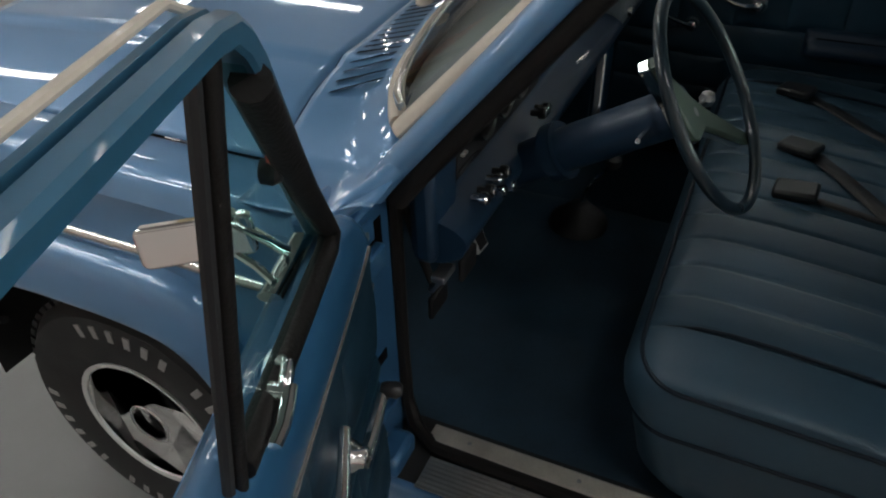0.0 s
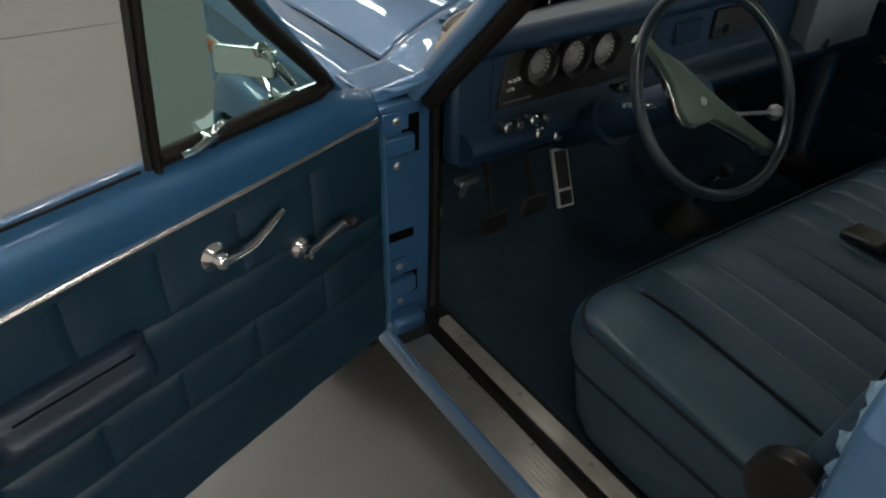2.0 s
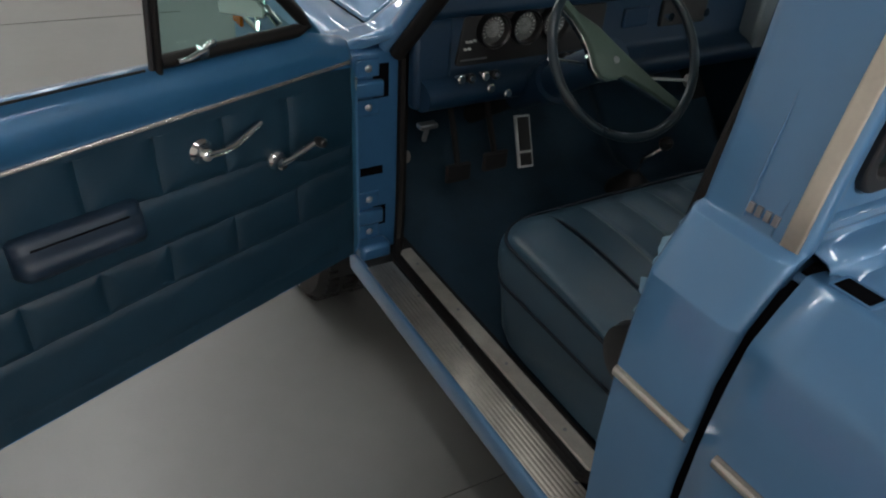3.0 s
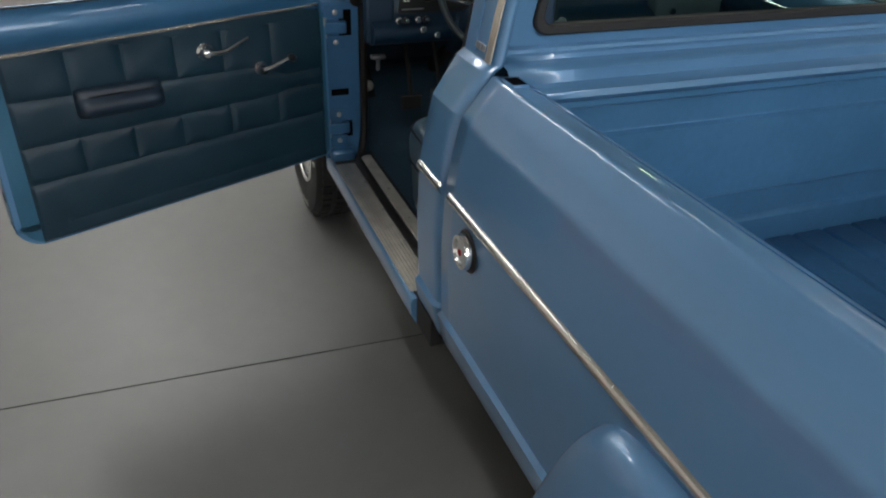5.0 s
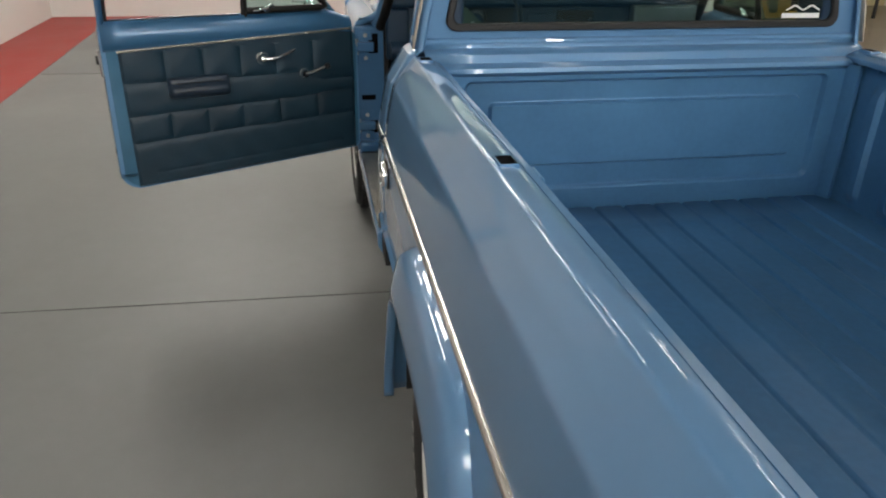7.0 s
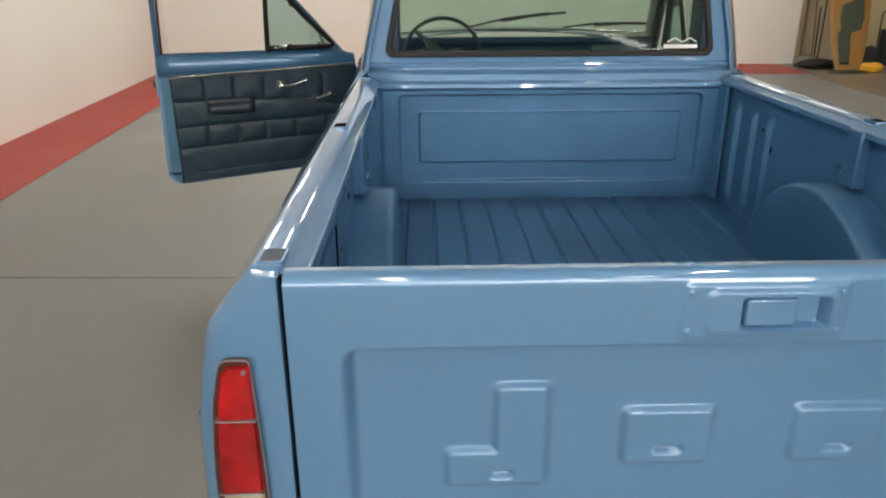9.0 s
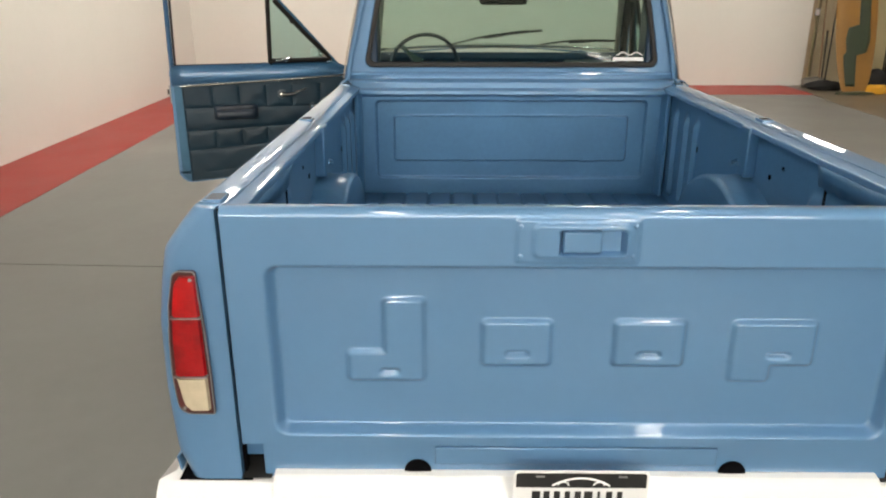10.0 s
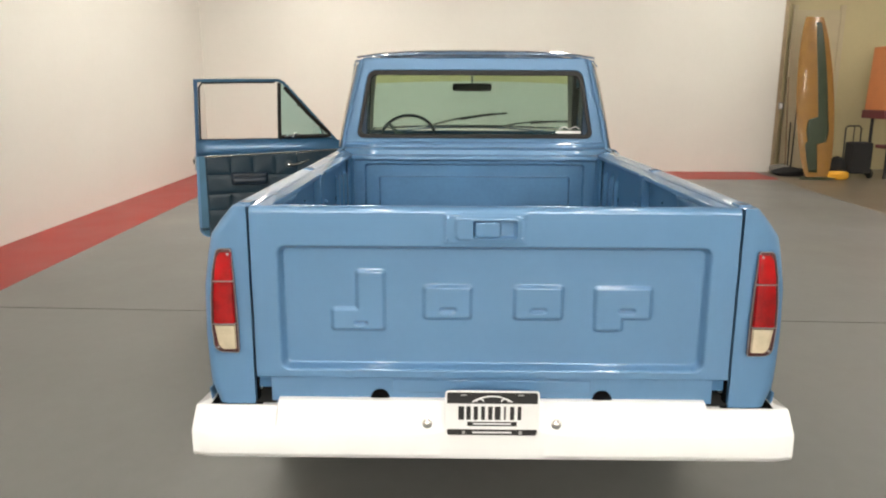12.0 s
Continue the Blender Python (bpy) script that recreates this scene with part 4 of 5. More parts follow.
    c = max(0.0, 1 - (y / 0.80) ** 2)
    lo = Vector((screen_x(y), y, 1.345 + 0.02 * c))
    hi = Vector((-3.005 - 0.07 * c, y * 0.885, 1.775 + 0.02 * c))
    return lo.lerp(hi, k)


def screen_sheet(k0, k1, n=8):
    return surf([[screen(k, y) for y in np.linspace(-0.788, 0.788, 45)] for k in np.linspace(k0, k1, n)])


ws = part("windscreen", screen_sheet(0.02, 0.80), WSGLASS, truck, "clear curved windscreen")
ws.visible_shadow = False
part("sun_band", screen_sheet(0.80, 0.985, 4), BANDGLASS, ws, "yellowish tinted sun band").visible_shadow = False
edge = [screen(0.01, y) for y in np.linspace(-0.795, 0.795, 45)]
part("screen_trim", tube(edge, 0.008, 8), TRIM, ws, "bright windscreen edge")
for s in (-1, 1):
    part("screen_trim", tube([(-3.466 + 0.95 * (z - 1.305), s * (0.790 - 0.19 * (z - 1.305)), z) for z in np.linspace(1.305, 1.775, 9)], 0.026, 12, flat=0.7), CREAM, ws, "cream windscreen seal")
    part("screen_corner", tube([screen(0.012, s * y) + Vector((-0.004, 0, -0.006 - 0.03 * float(ss(0.72, 0.785, y)))) for y in np.linspace(0.50, 0.786, 16)], 0.006, 10, r2=0.016), CREAM, ws, "cream corner of the windscreen seal")
for y0, y1 in ((-0.30, 0.20), (0.30, 0.72)):
    a, b = screen(-0.02, y0) + Vector((-0.05, 0, 0.02)), screen(0.22 if y0 < 0 else 0.12, y1) + Vector((-0.02, 0, 0.012))
    w = part("wiper", tube([a, a.lerp(b, 0.5) + Vector((-0.01, 0, 0.012)), b], 0.006, 8), BLACK, truck, "black windscreen wiper")
    c, d = a.lerp(b, 0.45), screen(0.24 if y0 < 0 else 0.14, y1 + 0.10) + Vector((-0.012, 0, 0.008))
    part("blade", tube([c, c.lerp(d, 0.5) + Vector((-0.008, 0, 0.006)), d], 0.008, 6), BLACK, w)
    part("pivot", lathe([(0.02, 0.0), (0.02, 0.02), (0.012, 0.035), (0.001, 0.036)], 16, Matrix.Translation(a + Vector((0, 0, -0.03)))), CREAM, w, "pale wiper pivot cap")
rv = part("rear_view_mirror", prism(rounded([(-0.135, 1.638), (0.135, 1.638), (0.14, 1.692), (-0.14, 1.692)], 0.022, 5), "x", -2.95, -2.93), BLACK, truck, "dark rear-view mirror under the windscreen top", bevel=0.006)
part("mirror_arm", tube([(-2.945, 0.0, 1.69), (-2.98, 0.0, 1.78)], 0.008, 8), STEEL, rv)

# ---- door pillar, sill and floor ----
part("hinge_pillar", boxes((-3.60, -3.492, -0.955, -0.80, 0.56, 1.20)), PAINT_SHADED, truck, "blue hinge pillar of the door opening", bevel=0.012)
part("pillar_cap", tube([(-3.53, -0.945, 1.17), (-3.525, -0.93, 1.205), (-3.50, -0.90, 1.222), (-3.47, -0.855, 1.245), (-3.44, -0.825, 1.275)], 0.017, 12), PAINT, truck)
# Dark dash blue here: shade on the passenger side is put into the colour.
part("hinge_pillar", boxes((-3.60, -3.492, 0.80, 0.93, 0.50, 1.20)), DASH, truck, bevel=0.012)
part("sill_box", boxes((-3.52, -2.30, 0.765, 0.94, 0.47, 0.59)), UNDER, truck, smooth=False)
part("pillar_step", boxes((-3.50, -3.44, -0.945, -0.845, 0.565, 0.62)), PAINT_SHADED, truck, bevel=0.015)
for z0, z1, y0, y1 in ((1.065, 1.160, -0.885, -0.838), (0.832, 0.858, -0.925, -0.855), (0.660, 0.725, -0.885, -0.845)):
    part("pillar_hole", boxes((-3.4935, -3.4905, y0, y1, z0, z1)), VOID, truck, "dark hole in the pillar", smooth=False)
for z in (1.097, 0.70):
    hg = part("hinge", boxes((-3.492, -3.47, -0.955, -0.86, z - 0.022, z + 0.024)), PAINT_SHADED, truck, "blue painted door hinge", bevel=0.006)
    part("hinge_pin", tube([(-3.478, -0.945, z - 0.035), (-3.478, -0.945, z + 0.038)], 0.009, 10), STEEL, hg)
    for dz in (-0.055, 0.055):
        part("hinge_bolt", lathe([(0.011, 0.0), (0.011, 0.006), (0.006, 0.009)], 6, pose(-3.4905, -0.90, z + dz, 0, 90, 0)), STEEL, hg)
        part("hinge_plate", boxes((-3.4925, -3.487, -0.935, -0.868, z + dz - 0.024, z + dz + 0.024)), PAINT_SHADED, hg, bevel=0.006)
part("door_seal", tube([(-3.485, -0.797, 1.25), (-3.488, -0.795, 1.10), (-3.49, -0.795, 0.80), (-3.485, -0.799, 0.66), (-3.46, -0.815, 0.605), (-3.40, -0.846, 0.586), (-2.95, -0.852, 0.584), (-2.50, -0.852, 0.584), (-2.45, -0.85, 0.62), (-2.43, -0.83, 0.80), (-2.425, -0.83, 1.20), (-2.42, -0.79, 1.40), (-2.40, -0.715, 1.76)], 0.016, 8), WEATHER, truck, "worn black door seal")
sill = part("sill_plate", surf([[(x, y, 0.577 + dz) for y, dz in zip(np.linspace(-0.945, -0.866, 43), 0.003 * (np.arange(43) % 6 < 3) + 0.0)] for x in (-3.40, -2.9, -2.45)]), ALU, truck, "worn ribbed aluminium sill plate", sharp=20, solid=0.003)
part("sill_lip", boxes((-3.42, -2.42, -0.838, -0.792, 0.585, 0.598)), ALU, truck, "worn aluminium inner sill strip", bevel=0.004)
for k in range(8):
    x = -3.33 + 0.12 * k
    part("screw", lathe([(0.005, 0.0), (0.004, 0.002), (0.001, 0.0025)], 10, pose(x, -0.872 if k % 2 else -0.815, 0.581 if k % 2 else 0.5985)), STEEL, truck)
part("sill_box", boxes((-3.52, -2.30, -0.935, -0.765, 0.48, 0.573)), UNDER, truck, smooth=False)
rows = []
for x in np.linspace(-3.95, -2.30, 30):
    toe = 0.30 * float(1 - ss(-3.92, -3.52, x))
    rows.append([(x, y, 0.535 + toe + 0.14 * math.exp(-((y - 0.02) / 0.15) ** 4) + 0.006 * math.sin(9 * x + 5 * y)) for y in np.linspace(-0.77, 0.77, 60)])
part("cab_floor", surf(rows), CARPET, truck, "dark blue carpeted cab floor", solid=0.004)
part("firewall", boxes((-3.97, -3.93, -0.78, 0.78, 0.55, 1.16)), CARPET, truck)
for s in (-1, 1):
    part("kick_panel", boxes((-3.95, -3.50, *sorted((s * 0.80, s * 0.775)), 0.54, 1.10)), VINYL, truck, bevel=0.006)
part("kick_vent_knob", lathe([(0.022, 0.0), (0.022, 0.02), (0.017, 0.03), (0.001, 0.032)], 18, pose(-3.545, -0.775, 0.845, 0, 80, 40)), ALU, truck, "worn metal vent knob")

# ---- dashboard ----
prof = [(-3.60, 1.300), (-3.50, 1.322), (-3.425, 1.325), (-3.405, 1.318), (-3.400, 1.305), (-3.408, 1.295), (-3.420, 1.288), (-3.425, 1.15), (-3.415, 1.135), (-3.375, 1.122), (-3.355, 1.108), (-3.350, 1.09), (-3.360, 1.065), (-3.395, 1.045), (-3.44, 1.04), (-3.55, 1.06)]
dash = part("dashboard", capped([[(max(x, screen(0, y).x + 0.015), y, z) for x, z in prof] for y in np.linspace(-0.785, 0.785, 21)]), DASH, truck, "blue painted metal dashboard", sharp=50)
part("dash_pad", surf([[(max(x, screen(0, y).x + 0.012), y, z) for x, z in [(-3.61, 1.312), (-3.50, 1.331), (-3.45, 1.334), (-3.425, 1.334), (-3.422, 1.328)]] for y in np.linspace(-0.785, 0.785, 13)]), DASHPAD, dash, "dull grey-blue dash top pad", sharp=60)
part("dash_brow", surf([[(max(x, screen(0, y).x + 0.012), y, z) for x, z in [(-3.428, 1.326), (-3.427, 1.337), (-3.416, 1.341), (-3.400, 1.339), (-3.388, 1.330), (-3.382, 1.314), (-3.385, 1.300), (-3.396, 1.291), (-3.420, 1.287)]] for y in np.linspace(-0.785, 0.785, 13)]), DASH, dash, "rounded blue brow over the gauges", sharp=60)
part("dash_end", boxes((-3.452, -3.405, -0.805, -0.69, 1.045, 1.287)), DASH, dash, bevel=0.015)
cl = part("instrument_panel", prism(rounded([(-0.675, 1.150), (-0.175, 1.150), (-0.170, 1.283), (-0.655, 1.283)], 0.012, 3), "x", -3.432, -3.418), BLACK, dash, "black instrument panel", bevel=0.003)
for y in (-0.566, -0.462, -0.362):
    g = part("gauge", lathe([(0.049, 0.0), (0.049, 0.022), (0.046, 0.026), (0.041, 0.022), (0.0395, 0.002), (0.001, 0.002)], 32, pose(-3.419, y, 1.243, 0, 90, 0)), PLASTIC, cl, "round black-ringed gauge")
    part("dial", lathe([(0.0393, 0.0), (0.0393, 0.002), (0.001, 0.0022)], 32, pose(-3.4165, y, 1.243, 0, 90, 0)), DIAL, g, "grey dial face")
    bm = bmesh.new()
    for k in range(14):
        box(bm, 0.0, 0.0012, -0.0014, 0.0014, 0.026, 0.036 if k % 2 else 0.033, pose(-3.4142, y, 1.243, -130 + 20 * k, 0, 0))
    box(bm, 0.0, 0.0016, -0.0010, 0.0010, 0.0, 0.030, pose(-3.4138, y, 1.243, 70, 0, 0))
    part("dial_marks", bm, DIALWHITE, g, "white dial marks and needle", smooth=False)
    part("dial_centre", lathe([(0.023, 0.0), (0.022, 0.0015), (0.013, 0.003), (0.001, 0.0032)], 24, pose(-3.4141, y, 1.243, 0, 90, 0)), DIALSILVER, g, "bright dial centre with the glass reflection in its colour")
    part("lens", lathe([(0.041, 0.0), (0.040, 0.002), (0.001, 0.004)], 28, pose(-3.4105, y, 1.243, 0, 90, 0)), LENS, g, "clear gauge lens").visible_shadow = False
for k, (y, z) in enumerate(((-0.640, 1.205), (-0.628, 1.205), (-0.616, 1.207), (-0.645, 1.186), (-0.632, 1.186))):
    part("switch", boxes((-3.418, -3.410, y - 0.008, y, z + 0.008, z + 0.014)), DIALWHITE, cl, "small pale slider switch", bevel=0.001)
part("slider_slot", boxes((-3.419, -3.4165, -0.66, -0.575, 1.163, 1.168)), STEEL, cl)


def knob(x, y, z, r=0.013, length=0.03, mat=None):
    part("knob", lathe([(r * 0.55, 0.0), (r * 0.55, length * 0.5), (r, length * 0.55), (r, length * 0.9), (r * 0.7, length), (0.001, length)], 18, pose(x, y, z, 0, 82, 0)), mat or CHROME, dash, "small chrome pull knob")


for y, z, m in ((-0.640, 1.115, CHROME), (-0.610, 1.115, PLASTIC), (-0.565, 1.115, CHROME), (-0.533, 1.115, PLASTIC), (-0.545, 1.078, CHROME), (-0.488, 1.055, CHROME), (-0.300, 1.135, PLASTIC), (-0.272, 1.135, CHROME)):
    y, z = y - 0.052, z + 0.022
    knob(-3.378, y, z, 0.013, 0.034, m)
    if m is PLASTIC:
        part("knob_face", lathe([(0.008, 0.0), (0.007, 0.0015), (0.001, 0.002)], 14, pose(-3.344, y, z + 0.0047, 0, 82, 0)), CHROME, dash)
part("ash_tray", boxes((-3.424, -3.412, -0.10, 0.0, 1.20, 1.258)), DASH, dash, "flat blue ash tray front", bevel=0.005)
radio = part("radio", boxes((-3.424, -3.410, 0.05, 0.24, 1.19, 1.27)), BLACK, dash, "dark radio front", bevel=0.005)
for y in (0.07, 0.22):
    part("knob", lathe([(0.014, 0.0), (0.013, 0.02), (0.001, 0.021)], 16, pose(-3.41, y, 1.225, 0, 90, 0)), CHROME, radio, "chrome radio knob")
part("glove_box", boxes((-3.424, -3.352, 0.43, 0.765, 1.09, 1.296)), DASHPAD, dash, "dull grey glove box front", bevel=0.010)
part("glove_latch", lathe([(0.016, 0), (0.015, 0.012), (0.001, 0.014)], 16, pose(-3.352, 0.51, 1.12, 0, 90, 0)), CHROME, dash)

# steering column and wheel
HUB = Vector((-3.012, -0.4565, 1.295))
AX = Vector((0.849, -0.055, 0.525)).normalized()
RT = Vector((0.0646, 0.998, 0)).normalized()
UP = AX.cross(RT)


def on_wheel(r, u, h=0.0):
    return HUB + RT * r + UP * u + AX * h


col = part("steering_column", tube([HUB - AX * 0.52, HUB - AX * 0.24, HUB - AX * 0.20, HUB - AX * 0.12, HUB - AX * 0.09], 0.046, 20), DASH, truck, "blue steering column")
part("collar", tube([HUB - AX * 0.34, HUB - AX * 0.31], 0.062, 20), DASH, col)
part("lower_column", tube([HUB - AX * 0.5, HUB - AX * 0.85], 0.030, 12), UNDER, col)
part("turn_lever", tube([HUB - AX * 0.11 + RT * -0.04, HUB - AX * 0.10 + RT * -0.10 + UP * 0.01, HUB - AX * 0.09 + RT * -0.155 + UP * 0.02], 0.005, 8), CHROME, col, "thin chrome turn lever")
part("column_lock", lathe([(0.012, 0), (0.012, 0.02), (0.001, 0.022)], 14, Matrix.Translation(HUB - AX * 0.13 + RT * 0.045) @ pose(0, 0, 0, -90, 0, 0)), CHROME, col)
gl = part("gear_lever", tube([HUB - AX * 0.16 + RT * 0.04, Vector((-3.07, -0.33, 1.195)), Vector((-3.035, -0.20, 1.182))], 0.0045, 8), STEEL, col, "thin metal gear lever on the column")
part("lever_knob", lathe([(0.004, -0.018), (0.013, -0.013), (0.018, 0.0), (0.013, 0.013), (0.004, 0.018)], 20, pose(-3.034, -0.196, 1.182)), STEEL, gl, "round metal lever knob")
sw = part("steering_wheel", tube([on_wheel(0.201 * math.cos(a), 0.201 * math.sin(a)) for a in np.linspace(0, 2 * math.pi, 65)], 0.0112, 12), RIMBLUE, truck, "two-spoke steering wheel with a dark blue rim")
pad_low = [(-0.150, 0.128), (-0.106, 0.087), (-0.080, 0.047), (-0.071, 0.017), (-0.068, -0.018), (-0.055, -0.044), (-0.034, -0.056), (-0.010, -0.055), (0.009, -0.051), (0.040, -0.072), (0.074, -0.099), (0.134, -0.154)]
pad_top = [(-0.136, 0.142), (-0.098, 0.106), (-0.063, 0.086), (-0.036, 0.069), (-0.010, 0.043), (0.008, 0.024), (0.025, 0.006), (0.042, -0.013), (0.060, -0.033), (0.085, -0.061), (0.115, -0.096), (0.150, -0.139)]


def pad_ring(lift, grow):
    """A ring round the two spokes and the hub's bulge, dished towards the hub."""
    low, top = [], []
    for p, q in zip(pad_low, pad_top):
        mid = ((p[0] + q[0]) / 2, (p[1] + q[1]) / 2)
        for edge, out in ((p, low), (q, top)):
            r, u = (mid[i] + (edge[i] - mid[i]) * grow for i in (0, 1))
            out.append(on_wheel(r, u, lift - 0.046 + 0.024 * (r * r + u * u) / 0.038))
    return low + top[::-1]


part("spoke_frame", capped([pad_ring(-0.022, 1.0), pad_ring(-0.002, 1.12)]), CHROME, sw, "bright spoke frame", sharp=60, bevel=0.003)
part("horn_pad", capped([pad_ring(-0.001, 1.0), pad_ring(0.008, 0.97), pad_ring(0.012, 0.78)]), GREENPAD, sw, "faded green horn pad", sharp=60, bevel=0.003)
emblem = Matrix.Translation(on_wheel(-0.008, -0.012, -0.035)) @ AX.to_track_quat("Z", "Y").to_matrix().to_4x4()
part("horn_button", lathe([(0.011, 0.0), (0.0105, 0.003), (0.007, 0.0045), (0.001, 0.004)], 20, emblem), STEEL, sw, "small round metal emblem disc")
part("hub", tube([on_wheel(0, 0, -0.10), on_wheel(0, 0, -0.05)], 0.046, 20), DASH, sw)

# pedals and levers
gas = part("accelerator_pedal", boxes((-0.006, 0.006, -0.029, 0.029, -0.085, 0.085)), FINS, truck, "chrome-framed accelerator pedal", bevel=0.003)
gas.matrix_basis = pose(-3.528, -0.331, 0.822, -4, -25, 0)
for z0, z1 in ((-0.078, -0.038), (-0.030, 0.078)):
    part("pedal_rubber", boxes((0.0055, 0.009, -0.022, 0.022, z0, z1)), BLACK, gas, "black ribbed rubber", bevel=0.002)
for px, y, pz in ((-3.495, -0.590, 0.0), (-3.470, -0.472, 0.03)):
    p = part("foot_pedal", boxes((px - 0.015, px, y - 0.045, y + 0.045, 0.742 + pz, 0.805 + pz)), BLACK, truck, "black rubber foot pedal", bevel=0.008)
    part("pedal_arm", tube([(px - 0.01, y, 0.79 + pz), (px - 0.05, y, 0.90), (px - 0.08, y - 0.02, 1.06)], 0.010, 8), UNDER, p)
hr = part("brake_release", boxes((-3.425, -3.395, -0.785, -0.73, 0.99, 1.005)), STEEL, truck, "metal brake release handle under the dash", bevel=0.004)
part("release_rod", tube([(-3.41, -0.757, 0.99), (-3.44, -0.75, 0.94)], 0.008, 8), STEEL, hr)
boot = part("shift_boot", lathe([(0.085, 0.0), (0.08, 0.02), (0.05, 0.045), (0.025, 0.07), (0.012, 0.075)], 24, pose(-3.32, -0.02, 0.672)), BLACK, truck, "dark rubber boot round a gear lever")
part("shift_lever", tube([(-3.32, -0.02, 0.73), (-3.30, -0.01, 0.80), (-3.25, 0.02, 0.86)], 0.009, 8), CHROME, boot)
part("shift_knob", lathe([(0.012, -0.02), (0.022, -0.008), (0.022, 0.008), (0.012, 0.02)], 18, pose(-3.25, 0.02, 0.87)), PLASTIC, boot)

# ---- seat ----
def seat_front(y):
    """How far the front of the cushion is drawn back at y: its corners are rounded in plan."""
    e = min(1.0, max(0.0, (abs(y) - 0.655) / 0.12))
    return 0.095 * (1 - math.sqrt(1 - e * e)) - 0.026


def seat_cushion():
    ends = [0.655 + 0.12 * math.sin(a) for a in np.linspace(0, math.pi / 2, 22)][1:]
    rows = []
    for y in [-v for v in ends[::-1]] + list(np.linspace(-0.655, 0.655, 263)) + ends:
        inset = seat_front(y)
        e = min(1.0, max(0.0, (abs(y) - 0.70) / 0.075))
        drop = 0.022 * (1 - math.sqrt(1 - e * e))
        groove = sum(math.exp(-((y - 0.105 * k) / 0.0045) ** 2) for k in range(-5, 6)) + 1.5 * sum(math.exp(-((y - g) / 0.005) ** 2) for g in (-0.625, 0.625))
        crown = 0.012 * math.cos(y / 0.775 * math.pi / 2) + (0.005 * abs(math.sin(y * 29.92)) if abs(y) < 0.625 else 0.004)
        pts = []
        prof = [(-2.38, 0.60), (-2.90, 0.60), (-2.955, 0.605), (-2.984, 0.63), (-3.000, 0.70), (-3.012, 0.753), (-3.010, 0.760), (-3.020, 0.768), (-3.030, 0.79), (-3.034, 0.825), (-3.030, 0.850), (-3.020, 0.870), (-3.002, 0.887), (-2.975, 0.899), (-2.94, 0.905), (-2.88, 0.906), (-2.80, 0.902), (-2.70, 0.893), (-2.60, 0.882), (-2.50, 0.868), (-2.42, 0.855), (-2.38, 0.84)]
        for i, (x, z) in enumerate(prof):
            fade = 1 - float(ss(-2.95, -2.55, x))
            zz = z - drop * float(ss(0.75, 0.90, z))
            if 12 <= i <= 20:
                zz += (crown - 0.008 * min(groove, 1.4)) * float(ss(-3.02, -2.93, x))
            pts.append((x + inset * fade, y, zz))
        rows.append(pts)
    return capped(rows)


seat = part("bench_seat", seat_cushion(), SEATVINYL, truck, "blue vinyl bench seat with sewn pleats and piping", sharp=60)
for z, x, out in ((0.886, -3.006, 0.0), (0.760, -3.013, 0.0)):
    line = []
    for y in [-0.775] + [-(0.655 + 0.12 * math.sin(a)) for a in np.linspace(math.pi / 2, 0, 10)] + [-0.4, 0.0, 0.4] + [0.655 + 0.12 * math.sin(a) for a in np.linspace(0, math.pi / 2, 10)]:
        lift = 0.008 * math.cos(y / 0.775 * math.pi / 2) - 0.010 * min(1.0, max(0.0, (abs(y) - 0.66) / 0.115)) * (1 if z > 0.8 else 0)
        line.append((x + seat_front(y) - 0.001, y * 1.002, z + lift))
    line[0] = (-2.42, -0.777, z - 0.040 if z > 0.8 else z - 0.01)
    part("piping", tube(line, 0.0045, 8), PIPING, seat, "dark blue piping")
for s in (-1, 1):
    part("piping", tube([(x, s * 0.625, z + 0.002) for x, z in ((-3.012, 0.880), (-2.995, 0.893), (-2.94, 0.908), (-2.88, 0.912), (-2.80, 0.908), (-2.70, 0.899), (-2.60, 0.888), (-2.50, 0.874))], 0.004, 8), PIPING, seat, "dark blue piping")
# Thin pale tubes on the pleat seams carry the painted highlights.
for k in range(-5, 6):
    lift = 0.012 * math.cos(0.105 * k / 0.775 * math.pi / 2) - 0.0048
    part("pleat_seam", tube([(x - 0.026, 0.105 * k, z + lift) for x, z in ((-2.94, 0.905), (-2.88, 0.906), (-2.80, 0.902), (-2.70, 0.893), (-2.62, 0.8845), (-2.54, 0.8735))], 0.0026, 6), PLEAT_GLINT, seat, "pale line that paints the highlight along a pleat seam")
rows = []
for y in np.concatenate([[-0.775, -0.772, -0.76], np.linspace(-0.745, 0.745, 120), [0.76, 0.772, 0.775]]):
    e = max(0.0, (abs(y) - 0.745) / 0.03)
    k = 0.03 * (1 - math.sqrt(max(0, 1 - min(1, e) ** 2)))
    g = 0.006 * sum(math.exp(-((y - 0.105 * j) / 0.008) ** 2) for j in range(-6, 7))
    rows.append([(-2.44 - k * 0 + 0.0, y, 0.84), (-2.50 + k + g, y, 0.86), (-2.505 + k + g, y, 0.95), (-2.475 + k + g, y, 1.10), (-2.445 + k + g, y, 1.24), (-2.425 + k, y, 1.285 - k), (-2.40, y, 1.305 - k), (-2.36, y, 1.305 - k), (-2.335 - k, y, 1.28 - k), (-2.335 - k, y, 0.84)])
part("seat_back", capped(rows), SEATVINYL, seat, sharp=60)


def belt(path, buckle_at, rz):
    b = part("seat_belt", surf([[p + Vector(d) for d in ((-0.0, 0.0, 0.0), (0.046, 0.012, 0.0))] for p in [Vector(q) for q in path]]), BLACK, seat, "black webbing seat belt lying on the seat", solid=0.002)
